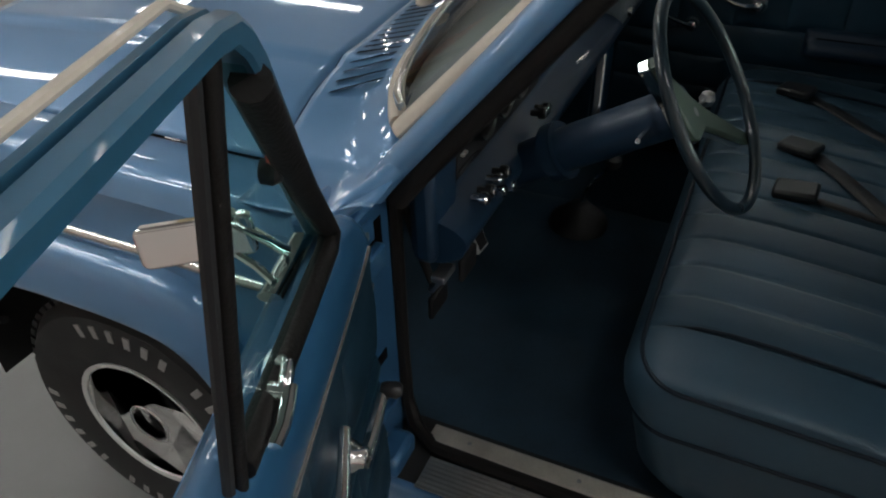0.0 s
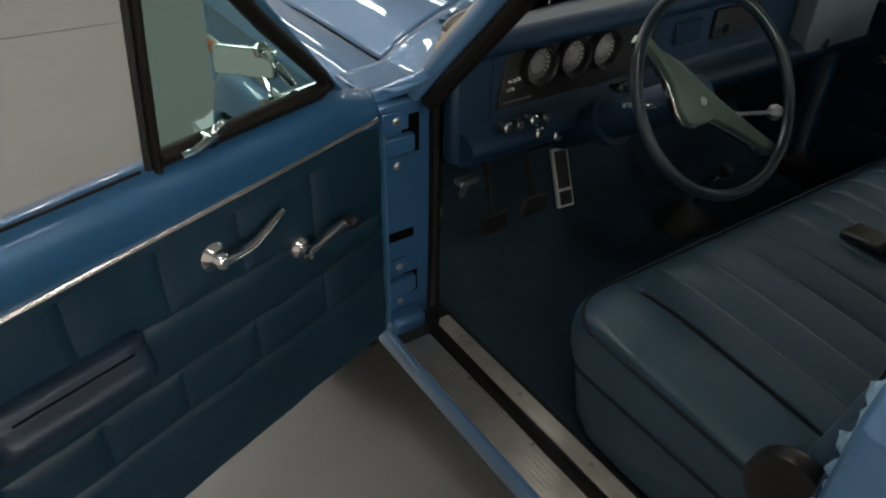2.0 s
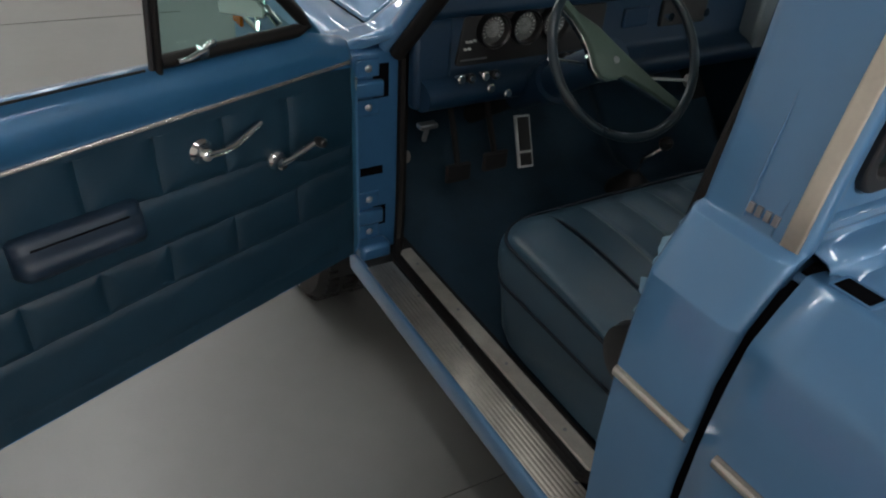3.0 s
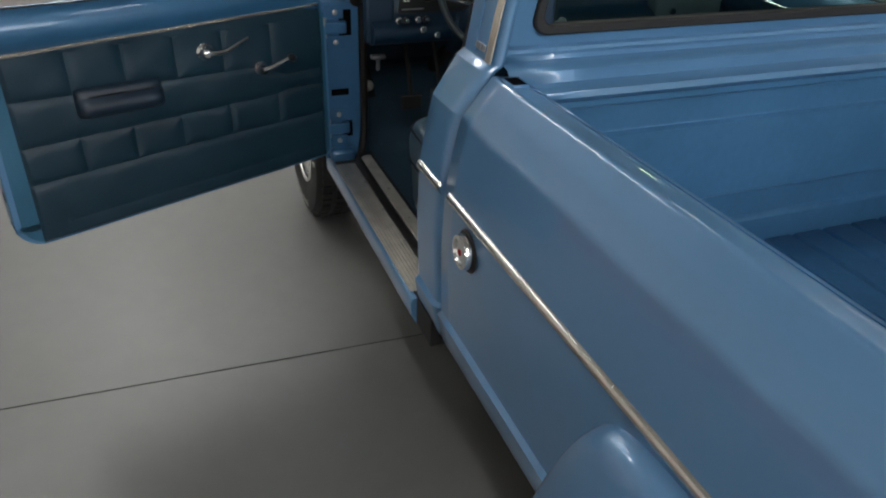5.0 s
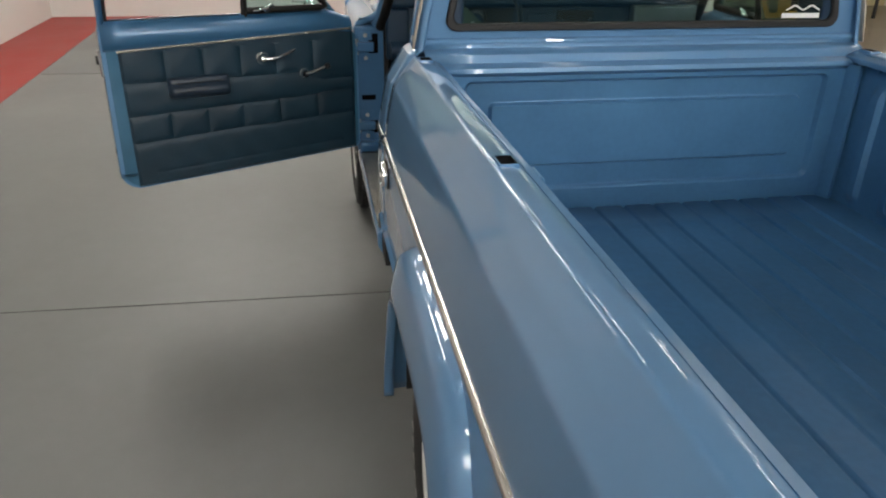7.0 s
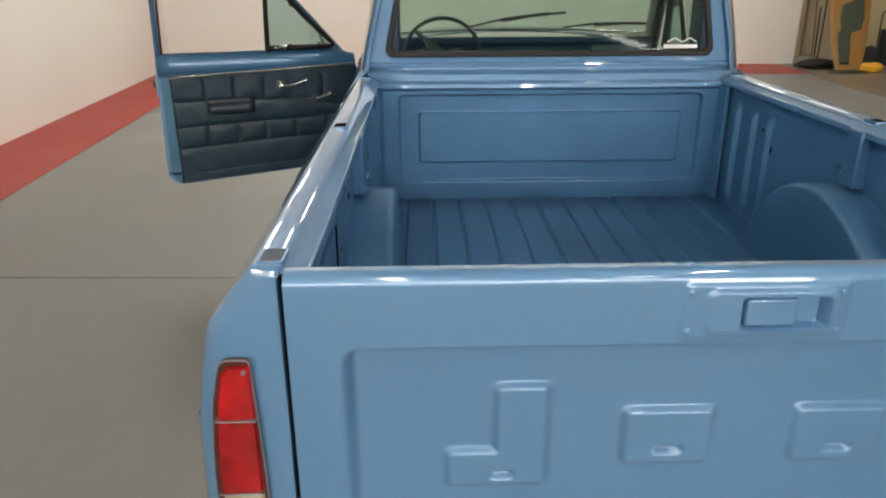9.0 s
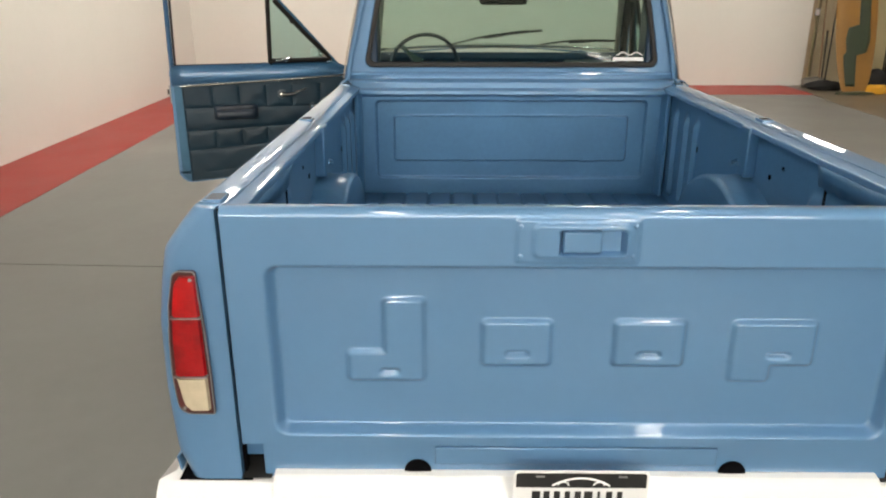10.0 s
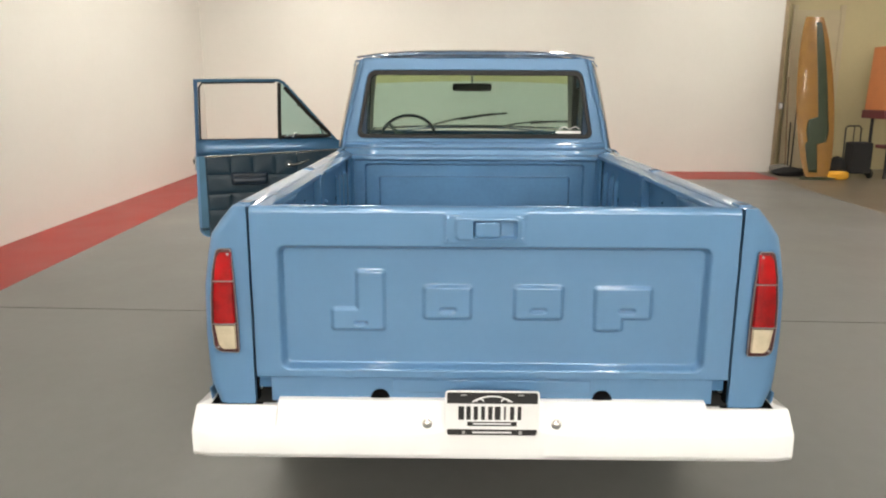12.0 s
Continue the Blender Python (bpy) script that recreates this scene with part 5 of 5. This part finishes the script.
    part("buckle", boxes((-0.05, 0.05, -0.034, 0.034, -0.008, 0.016)), PLASTIC, b, "black plastic buckle", bevel=0.008).matrix_basis = Matrix.Translation(buckle_at) @ pose(0, 0, 0, 4, -6, rz)


belt([(-2.79, -0.075, 0.921), (-2.72, -0.085, 0.915), (-2.62, -0.10, 0.905), (-2.53, -0.09, 0.892), (-2.50, -0.08, 0.92)], (-2.80, -0.066, 0.928), -6)
belt([(-2.79, 0.155, 0.921), (-2.72, 0.07, 0.916), (-2.64, -0.04, 0.908), (-2.56, -0.16, 0.899), (-2.51, -0.24, 0.90)], (-2.80, 0.166, 0.929), -28)
belt([(-2.82, 0.54, 0.917), (-2.75, 0.49, 0.912), (-2.66, 0.40, 0.904), (-2.56, 0.33, 0.893), (-2.50, 0.31, 0.92)], (-2.827, 0.55, 0.925), -25)


part("belt_reel", lathe([(0.075, 0.0), (0.078, 0.012), (0.074, 0.034), (0.05, 0.040), (0.001, 0.040)], 28, pose(-2.485, -0.778, 0.90, 90, 0, 0)), PLASTIC, truck, "black belt reel cover beside the seat")

# ---- doors ----
def door(name, m, mirror, label, lean=0.18):
    """A cab door, in its own plane: x along it from the hinge, y towards the inside (times mirror), z up."""
    q = mirror

    def Q(bm):
        if q < 0:
            bmesh.ops.transform(bm, matrix=Matrix.Diagonal((1, -1, 1, 1)), verts=bm.verts)
        return bm
    d = part(name, Q(prism(rounded([(0.02, 0.602), (1.165, 0.540), (1.175, 0.60), (1.165, 1.262), (0.11, 1.252), (0.02, 1.10)], [0.03, 0.085, 0.03, 0.015, 0.04, 0.03], 7), "y", -0.052, 0.022)), PAINT, truck, label, bevel=0.008)
    d.matrix_basis = m
    part("inner_skin", Q(prism(rounded([(0.03, 0.606), (1.150, 0.546), (1.158, 0.60), (1.150, 1.20), (0.03, 1.18)], [0.03, 0.08, 0.03, 0.015, 0.03], 6), "y", 0.019, 0.0242)), FRAMEBLUE, d, "teal blue inner door skin", bevel=0.001)
    # inner belt cap that curves over
    prof = [(0.020, 1.150), (0.034, 1.165), (0.040, 1.19), (0.038, 1.225), (0.030, 1.255), (0.016, 1.274), (-0.002, 1.280), (-0.03, 1.276), (-0.045, 1.262)]
    # Passenger's cap takes the lighter paint: a bright reflection put into its colour.
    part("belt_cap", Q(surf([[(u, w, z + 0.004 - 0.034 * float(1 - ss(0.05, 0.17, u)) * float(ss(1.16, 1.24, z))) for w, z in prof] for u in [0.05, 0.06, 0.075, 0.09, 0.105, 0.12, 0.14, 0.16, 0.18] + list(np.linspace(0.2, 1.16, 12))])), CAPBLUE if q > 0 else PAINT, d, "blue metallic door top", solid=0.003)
    # quilted vinyl panel
    U, Z = np.meshgrid(np.linspace(0.045, 1.105, 260), np.linspace(0.566, 1.185, 170), indexing="ij")
    low = 0.608 - 0.052 * U
    Zr = low + (Z - 0.566) / (1.185 - 0.566) * ((1.200 - 0.042 * U) - low)
    seam1 = np.interp(U, [0.0, 0.20, 0.27, 0.33, 1.1], [0.965, 0.962, 0.985, 1.005, 1.018]) + 0.0 * U
    seam2 = np.interp(U, [0.0, 0.20, 0.25, 0.60, 1.1], [0.905, 0.905, 0.893, 0.885, 0.872])
    seam3 = np.interp(U, [0.0, 0.60, 1.1], [0.792, 0.775, 0.751])
    seam0 = 1.163 - 0.0 * U
    dist = np.full_like(U, 1.0)
    for sm in (seam1, seam2, seam3):
        dist = np.minimum(dist, np.abs(Zr - sm))
    for c in (0.924, 0.762, 0.593, 0.429, 0.250):
        dist = np.minimum(dist, np.abs(U - c) + 1.0 * ((Zr < seam1) | (Zr > 1.150)))
    for c in (0.929, 0.763, 0.603, 0.426, 0.237):
        dist = np.minimum(dist, np.abs(U - c) + 1.0 * ((Zr < seam3) | (Zr > seam2)))
    low_line = np.abs(Zr - (low + 0.055)) + 1.0 * ((U < 0.12) | (U > 1.02))
    puff = 0.010 * (1 - np.exp(-dist / 0.014)) + 0.003 * (1 - np.exp(-low_line / 0.008))
    puff = puff + 0.0016 * np.sin(U * 37 + 5 * Zr) * np.sin(Zr * 43 - 7 * U)
    edge = np.minimum.reduce([U - 0.045, 1.105 - U, Zr - low])
    puff = puff * ss(0.0, 0.012, edge)
    part("door_panel", Q(surf(np.stack([U, 0.026 + puff, Zr], -1))), VINYL, d, "quilted dark blue vinyl door panel")
    part("belt_trim", Q(surf([[(u, w, 1.198 - 0.038 * u + z) for w, z in ((0.034, 0.0062), (0.040, 0.005), (0.042, 0.002), (0.0395, 0.0), (0.042, -0.002), (0.040, -0.005), (0.034, -0.0062))] for u in np.linspace(0.06, 1.11, 6)])), TRIM, d, "bright double trim line", sharp=20)
    # arm rest
    rows = []
    for u in np.concatenate([[0.655, 0.657, 0.664, 0.675], np.linspace(0.70, 0.89, 9), [0.905, 0.915, 0.922, 0.924]]):
        e = max(abs(u - 0.79) - 0.11, 0) / 0.0245
        k = math.sqrt(max(0.0, 1 - min(1, e) ** 2)) * 0.9 + 0.1
        cz = 0.982
        rows.append([(u, 0.036 + (w - 0.036) * k, cz + (z - cz) * (0.75 + 0.25 * k)) for w, z in ((0.036, 0.945), (0.062, 0.942), (0.082, 0.95), (0.092, 0.965), (0.092, 0.985), (0.083, 0.998), (0.07, 1.004), (0.066, 1.010), (0.066, 1.022), (0.060, 1.030), (0.036, 1.032))])
    part("arm_rest", Q(capped(rows)), ARMVINYL, d, "padded blue arm rest", sharp=60)
    # Near-black strip that paints the shadow in the groove above the pad.
    part("grip_shade", Q(boxes((0.690, 0.890, 0.050, 0.0682, 1.006, 1.0105))), VOID, d, "dark strip for the shaded groove over the arm rest pad", smooth=False)
    # handle and window crank
    hd = part("door_handle", Q(lathe([(0.028, 0.0), (0.029, 0.006), (0.024, 0.012), (0.018, 0.022), (0.015, 0.034), (0.010, 0.038), (0.001, 0.039)], 24, pose(0.495, 0.036, 1.087, -90, 0, 0))), CHROME, d, "chrome inside door handle")
    part("lever", Q(tube([(0.495, 0.066, 1.087), (0.455, 0.070, 1.086), (0.425, 0.068, 1.090), (0.385, 0.062, 1.104), (0.345, 0.056, 1.118)], 0.0115, 10, r2=0.0075, flat=0.85)), CHROME, hd)
    ck = part("window_crank", Q(lathe([(0.027, 0.0), (0.027, 0.006), (0.022, 0.014), (0.016, 0.022), (0.016, 0.034), (0.001, 0.036)], 24, pose(0.302, 0.036, 1.003, -90, 0, 0))), CHROME, d, "chrome window crank with a black knob")
    part("crank_arm", Q(tube([(0.302, 0.064, 1.003), (0.275, 0.068, 1.008), (0.24, 0.072, 1.020), (0.205, 0.076, 1.034)], 0.012, 10, r2=0.0085, flat=0.8)), CHROME, ck)
    part("crank_knob", Q(lathe([(0.010, 0.0), (0.013, 0.008), (0.013, 0.026), (0.009, 0.032), (0.001, 0.033)], 18, pose(0.200, 0.072, 1.036, -90, 0, 0))), PLASTIC, ck, "black plastic crank knob")
    # window frame: rear post, top bar, sloped front bar; it leans in towards the roof
    def L(u, w, z):
        return (u, w + 0.010 + lean * (z - 1.27), z)
    def swept(path, section):
        rows = []
        for i, (u, w, z) in enumerate(path):
            (u0, _, z0), (u1, _, z1) = path[max(i - 1, 0)], path[min(i + 1, len(path) - 1)]
            n = math.hypot(u1 - u0, z1 - z0)
            du, dz = (u1 - u0) / n, (z1 - z0) / n
            rows.append([L(u + dz * off, w + sw, z - du * off) for sw, off in section])
        return capped(rows)
    channel = [(0.004, -0.011), (0.007, -0.008), (0.007, 0.005), (0.003, 0.010), (-0.009, 0.0115), (-0.011, 0.006), (-0.014, 0.006), (-0.016, 0.0115), (-0.022, 0.012), (-0.025, 0.008), (-0.025, -0.009), (-0.022, -0.011)]
    fr = part("window_frame", Q(swept([(1.145, 0, 1.703), (1.10, 0, 1.706), (0.80, 0, 1.711), (0.57, 0, 1.713), (0.54, 0, 1.7085), (0.515, 0, 1.692), (0.49, 0, 1.668), (0.30, -0.006, 1.460), (0.125, -0.014, 1.266)], channel)), FRAMEBLUE, d, "worn teal blue window frame", sharp=30)
    part("rear_post", Q(tube([L(1.150, 0, 1.25), L(1.144, 0, 1.45), L(1.137, 0, 1.66), L(1.136, 0, 1.715)], 0.014, 12)), PAINT_SHADED, fr)
    part("drip_lip", Q(tube([L(1.12, -0.026, 1.715), L(0.80, -0.026, 1.731), L(0.57, -0.026, 1.733), L(0.50, -0.024, 1.70)], 0.0035, 8)), CREAM, fr, "pale outer seal lip")
    part("run_channel", Q(tube([L(1.128, -0.012, 1.27), L(1.122, -0.012, 1.45), L(1.114, -0.012, 1.66), L(1.09, -0.012, 1.690), L(0.80, -0.012, 1.696), L(0.575, -0.012, 1.698)], 0.007, 8)), BLACK, fr, "black window channel")
    part("vent_post", Q(tube([L(0.548, 0.005, 1.265), L(0.546, -0.004, 1.46), L(0.541, -0.014, 1.695)], 0.0085, 10)), WEATHER, fr, "dark brown vent window post")
    part("vent_post_cover", Q(tube([L(0.561, -0.001, 1.265), L(0.558, -0.010, 1.46), L(0.553, -0.020, 1.695)], 0.0065, 8)), BLACK, fr)
    part("vent_seal", Q(tube([L(0.545, 0.004, 1.294), L(0.35, 0.004, 1.295), L(0.20, 0.004, 1.296), L(0.172, 0.0, 1.302), L(0.19, -0.004, 1.328), L(0.33, 0.0, 1.465), L(0.508, 0.002, 1.662)], 0.0155, 12)), WEATHER, fr, "worn brown vent window seal")
    part("belt_seal", Q(boxes((0.575, 1.14, -0.026, 0.010, 1.266, 1.280))), VOID, fr, bevel=0.003)
    part("outer_moulding", Q(boxes((0.575, 1.14, -0.033, -0.027, 1.262, 1.279))), TRIM, fr, "thin bright outer window moulding", bevel=0.002)
    part("inner_moulding", Q(boxes((0.575, 1.14, 0.010, 0.0135, 1.266, 1.284))), WEATHER, fr, "worn brown inner window wiper strip", bevel=0.001)
    vg = part("vent_glass", Q(surf([[L(0.185, 0.0, 1.300), L(0.515, 0.0, 1.676)], [L(0.552, 0.0, 1.300), L(0.542, -0.012, 1.690)]])), VENTGLASS, fr, "green-tinted vent window", smooth=False)
    vg.visible_shadow = False
    lt = part("vent_latch", Q(lathe([(0.014, 0.0), (0.013, 0.018), (0.001, 0.02)], 16, pose(0.455, 0.020, 1.298, -90, 0, 0))), CHROME, fr, "chrome vent window latch")
    part("latch_lever", Q(tube([(0.450, 0.040, 1.306), (0.470, 0.043, 1.304), (0.495, 0.044, 1.297), (0.518, 0.042, 1.296)], 0.009, 10, flat=0.6)), CHROME, lt)
    part("latch_catch", Q(tube([(0.455, 0.034, 1.302), (0.440, 0.036, 1.314), (0.430, 0.034, 1.316), (0.422, 0.024, 1.312)], 0.008, 10)), CHROME, lt)
    part("vent_pivot", Q(lathe([(0.012, -0.010), (0.013, 0.0), (0.009, 0.008), (0.001, 0.010)], 20, pose(0.406, 0.046, 1.533, -90, 0, 0))), BLACK, fr, "round black vent window pivot")
    part("pivot_bracket", Q(tube([(0.406, 0.048, 1.533), (0.404, 0.050, 1.565), (0.42, 0.052, 1.578)], 0.008, 8)), CHROME, fr)
    part("edge_face", Q(prism([(1.150, 0.60), (1.1720, 0.60), (1.1768, 0.640), (1.1668, 1.25), (1.150, 1.25)], "y", -0.050, 0.020)), FRAMEBLUE, d, "darker blue rear edge of the door")
    # lock striker on the rear edge
    part("door_latch", Q(boxes((1.168, 1.180, -0.035, 0.008, 1.05, 1.16))), STEEL, d, "worn steel latch on the door edge", bevel=0.004)
    part("latch_wheel", Q(lathe([(0.018, 0.0), (0.018, 0.012), (0.001, 0.013)], 12, pose(1.178, -0.014, 1.12, 0, 90, 0))), BLACK, d)
    part("edge_hole", Q(boxes((1.1745, 1.1765, -0.02, 0.0, 0.705, 0.735))), VOID, d, smooth=False)
    part("side_trim", Q(surf([[(u, -0.052 - dy, 1.009 + dz) for dy, dz in TRIM_SECTION] for u in np.linspace(0.04, 1.15, 6)])), TRIM, d, "bright metal side trim")
    # outside mirror
    if q > 0:
        mm = part("door_mirror", tube([(0.215, -0.030, 1.300), (0.222, -0.055, 1.325), (0.228, -0.085, 1.352), (0.228, -0.105, 1.352)], 0.011, 10, flat=0.6), CHROME, d, "chrome outside mirror on the open door")
        part("mirror_foot", tube([(0.16, -0.028, 1.284), (0.29, -0.034, 1.284)], 0.017, 10, flat=0.5), CHROME, mm)
        part("mirror_strut", tube([(0.27, -0.032, 1.292), (0.25, -0.06, 1.300), (0.232, -0.10, 1.312)], 0.006, 8), CHROME, mm)
        part("mirror_ball", lathe([(0.006, -0.016), (0.016, -0.008), (0.016, 0.008), (0.006, 0.016)], 14, pose(0.226, -0.100, 1.356)), CHROME, mm)
        head = part("mirror_head", prism(rounded([(-0.074, -0.029), (0.074, -0.029), (0.074, 0.029), (-0.074, 0.029)], 0.012, 4), "x", -0.008, 0.008), CHROME, mm, "rectangular chrome mirror head", bevel=0.003)
        head.matrix_basis = pose(0.240, -0.135, 1.330, 4, -9, 14)
        g = part("mirror_glass", boxes((0.0082, 0.0095, -0.068, 0.068, -0.024, 0.024)), MIRROR, mm, "mirror glass")
        g.matrix_basis = head.matrix_basis
    return d


door("driver_door", pose(-3.49, -0.93, 0, 0, 0, -72), 1, "driver door standing wide open")
pd = door("passenger_door", pose(-3.49, 0.86, 0, 0, 0, 0), -1, "closed passenger door", 0.26)
pg = part("door_window", surf([[(0.575, -0.012, 1.27), (0.575, -0.082, 1.70)], [(1.12, -0.012, 1.27), (1.11, -0.082, 1.70)]]), GLASS, pd, "closed passenger door window", smooth=False)
pg.visible_shadow = False

# ---- store corner beyond the partition ----
bx = X_FAR - 0.6


def surfboard():
    t = thing("surfboard", "orange surfboard with a jagged green stripe leaning on the wall", "surfboard", pose(-11.75, 6.86, 0.03, -1.5, -17, 0))
    L, W = 3.18, 0.40
    rows = []
    for k in np.linspace(0, 1, 41):
        w = W * (np.sin(np.pi * (0.05 + 0.90 * k)) ** 0.36) * (1.0 - 0.18 * k)
        rows.append([(0.035 * math.sin(a) * (w / W) + 0.05 * (k - 0.4) ** 2, w * math.cos(a), L * k) for a in np.linspace(0, 2 * math.pi, 21)[:-1]])
    part("board", capped(rows), ORANGE, t, "orange board")
    rows = []
    for k in np.linspace(0.03, 0.965, 50):
        w = W * (np.sin(np.pi * (0.05 + 0.90 * k)) ** 0.36) * (1.0 - 0.18 * k)
        if k > 0.36:
            c, h = 0.36, 0.27
        elif k > 0.22:
            z = (0.36 - k) / 0.14
            c, h = 0.12 - 0.10 * z, 0.52 + 0.10 * (1 - abs(2 * z - 1))
        else:
            c, h = -0.32, 0.34
        rows.append([(0.0372 * (w / W) * math.sqrt(max(0.02, 1 - f * f)) + 0.05 * (k - 0.4) ** 2 + 0.0015, w * f, L * k) for f in np.linspace(c - h, min(c + h, 0.97), 9)])
    part("stripe", surf(rows), GREEN, t, "dark green jagged stripe", solid=0.0015)


ORANGE = material("worn_orange_board", (0.235, 0.112, 0.014), 0.45, 0, 0.3, 0.2, 2.5, spots=(4.0, 0.55, 0.5), spot_color=(0.22, 0.10, 0.03))
GREEN = material("dark_green_stripe", (0.022, 0.036, 0.016), 0.4, 0, 0.2, 0.25, 5.0)
WOOD = material("brown_wood", (0.20, 0.12, 0.06), 0.55, 0, 0, 0.3, 6.0, 0.3, 80.0)
POSTWOOD = material("pale_brown_timber", (0.33, 0.25, 0.16), 0.6, 0, 0, 0.25, 6.0, 0.3, 80.0)
BEIGE = material("beige_door_paint", (0.50, 0.43, 0.29), 0.55, 0, 0.1, 0.08, 2.0)
PINK = material("faded_coral_cabinet", (0.62, 0.225, 0.085), 0.5, 0, 0.2, 0.12, 3.0)
PLUM = material("dark_plum_base", (0.16, 0.035, 0.04), 0.5, 0, 0.2, 0.2, 3.0)
YELLOW = material("yellow_fabric", (0.60, 0.30, 0.02), 0.7, 0, 0, 0.2, 6.0, 0.4, 90.0)
GREYBAG = material("grey_crumpled_sheet", (0.16, 0.15, 0.13), 0.6, 0, 0, 0.3, 8.0, 0.6, 60.0)
DARKBAG = material("dark_grey_fabric", (0.012, 0.012, 0.013), 0.85, 0, 0, 0.4, 8.0, 0.6, 120.0)
surfboard()

st = thing("store_door", "beige panelled store door in the yellowed wall", "door", pose(bx, 7.45, 0), kind="structure")
part("door_leaf", boxes((0.002, 0.045, -0.44, 0.44, 0.0, 3.3)), BEIGE, st, bevel=0.004)
for z0, z1 in ((0.2, 1.2), (1.4, 3.1)):
    part("door_panel", boxes((0.045, 0.056, -0.30, 0.30, z0, z1)), BEIGE, st, bevel=0.008)
for y0, y1 in ((-0.54, -0.442), (0.442, 0.54)):
    part("door_frame", boxes((0.002, 0.06, y0, y1, 0.0, 3.4)), BEIGE, st, bevel=0.005)

post = tagged(part("corner_post", boxes((X_FAR - 0.3, X_FAR - 0.02, 6.502, 6.59, 0.0, CEILING)), POSTWOOD, None, bevel=0.006), "brown timber post at the end of the partition", "post", "", "structure")
sw_ = thing("socket_box", "small grey socket box on the timber post", "socket", pose(X_FAR - 0.018, 6.60, 1.36))
part("box_body", boxes((0.0, 0.03, -0.045, 0.045, -0.07, 0.07)), STEEL, sw_, bevel=0.005)
part("socket_face", boxes((0.03, 0.034, -0.03, 0.03, -0.05, 0.05)), WHITE, sw_, bevel=0.003)

for k, (y, h, lean, mat) in enumerate(((6.62, 1.95, 1, WOOD), (6.66, 1.05, -1, BLACK), (6.72, 1.55, -3, BLACK))):
    b = thing("broom", ("wooden-handled broom" if k == 0 else "black-handled broom") + " leaning in the store corner", "broom", pose(-12.55, y, 0.0, lean, -6, 0), group="brooms")
    part("handle", tube([(0, 0, 0.12), (0, 0, h)], 0.014, 10), mat, b)
    part("brush", prism([(-0.13, 0.0), (0.13, 0.0), (0.10, 0.13), (-0.10, 0.13)], "x", -0.03, 0.03), DARKBAG, b, "dark bristle head", bevel=0.008)


def lump(name, label, cat, m, size, mat, seed, n=22):
    rows = []
    for i, th in enumerate(np.linspace(0.06, math.pi - 0.06, 14)):
        row = []
        for a in np.linspace(0, 2 * math.pi, n + 1)[:-1]:
            v = Vector((math.sin(th) * math.cos(a), math.sin(th) * math.sin(a), math.cos(th)))
            f = 1 + 0.25 * noise.noise(v * 1.7 + Vector((seed, 0, 0))) + 0.10 * noise.noise(v * 5 + Vector((0, seed, 0)))
            row.append((size[0] * v.x * f, size[1] * v.y * f, max(0.0, size[2] * (0.8 + v.z * f))))
        rows.append(row)
    ob = tagged(part(name, capped(rows), mat, None), label, cat)
    ob.matrix_basis = m
    return ob


lump("yellow_bag", "crumpled yellow bag on the bare concrete floor", "bag", pose(-11.75, 7.27, 0.0), (0.16, 0.20, 0.09), YELLOW, 3.0)
lump("dark_bag", "dark crumpled bag against the store wall", "bag", pose(-12.1, 7.40, 0.0), (0.2, 0.22, 0.22), DARKBAG, 7.0)
lump("floor_cloth", "dark cloth heap beside the brooms", "cloth", pose(-12.3, 6.60, 0.0), (0.16, 0.32, 0.10), DARKBAG, 11.0)
lump("grey_sheet", "crumpled grey plastic sheet at the foot of the timber post", "sheet", pose(-12.62, 6.55, 0.0), (0.12, 0.24, 0.12), GREYBAG, 17.0)
lump("green_mat", "dark rolled mat under the surfboard", "mat", pose(-11.65, 6.86, 0.0), (0.12, 0.36, 0.03), GREEN, 5.0)
cart = thing("hand_cart", "black folding hand cart with a box standing by the wall", "hand cart", pose(-11.95, 7.72, 0))
part("cart_box", boxes((-0.15, 0.15, -0.20, 0.20, 0.10, 0.70)), DARKBAG, cart, bevel=0.03)
part("cart_handle", tube([(-0.12, -0.22, 0.1), (-0.14, -0.22, 0.96), (-0.14, -0.18, 1.0), (-0.14, 0.04, 1.0), (-0.14, 0.08, 0.96), (-0.12, 0.08, 0.1)], 0.014, 8), BLACK, cart)
part("cart_rail", tube([(-0.13, -0.06, 0.65), (-0.13, -0.06, 0.98)], 0.010, 8), BLACK, cart)
for s in (-1, 1):
    part("cart_wheel", lathe([(0.09, -0.02), (0.09, 0.02), (0.03, 0.025), (0.001, 0.025)], 20, pose(0.0, s * 0.26, 0.09, 90, 0, 0)), BLACK, cart)
ar = thing("arcade_cabinet", "faded coral upright cabinet on dark legs against the wall", "cabinet", pose(-12.1, 8.49, 0))
part("cabinet_body", prism([(-0.45, 1.30), (-0.40, 2.50), (0.40, 2.52), (0.40, 1.30)], "x", -0.42, 0.30), PINK, ar, "coral slatted body", bevel=0.02)
part("cabinet_base", boxes((-0.44, 0.34, -0.48, 0.42, 1.14, 1.30)), PLUM, ar, "dark plum base", bevel=0.015)
for x in (-0.38, 0.26):
    for y in (-0.28, 0.36):
        part("leg", tube([(x, y, 0.0), (x, y, 1.15)], 0.03, 10), BLACK, ar)
for k in range(12):
    part("slat", boxes((0.30, 0.308, -0.36, 0.34, 1.42 + 0.08 * k, 1.47 + 0.08 * k)), PINK, ar, bevel=0.003)
part("cabinet_shelf", boxes((-0.40, 0.30, -0.15, 0.40, 0.55, 0.62)), PLUM, ar, bevel=0.01)
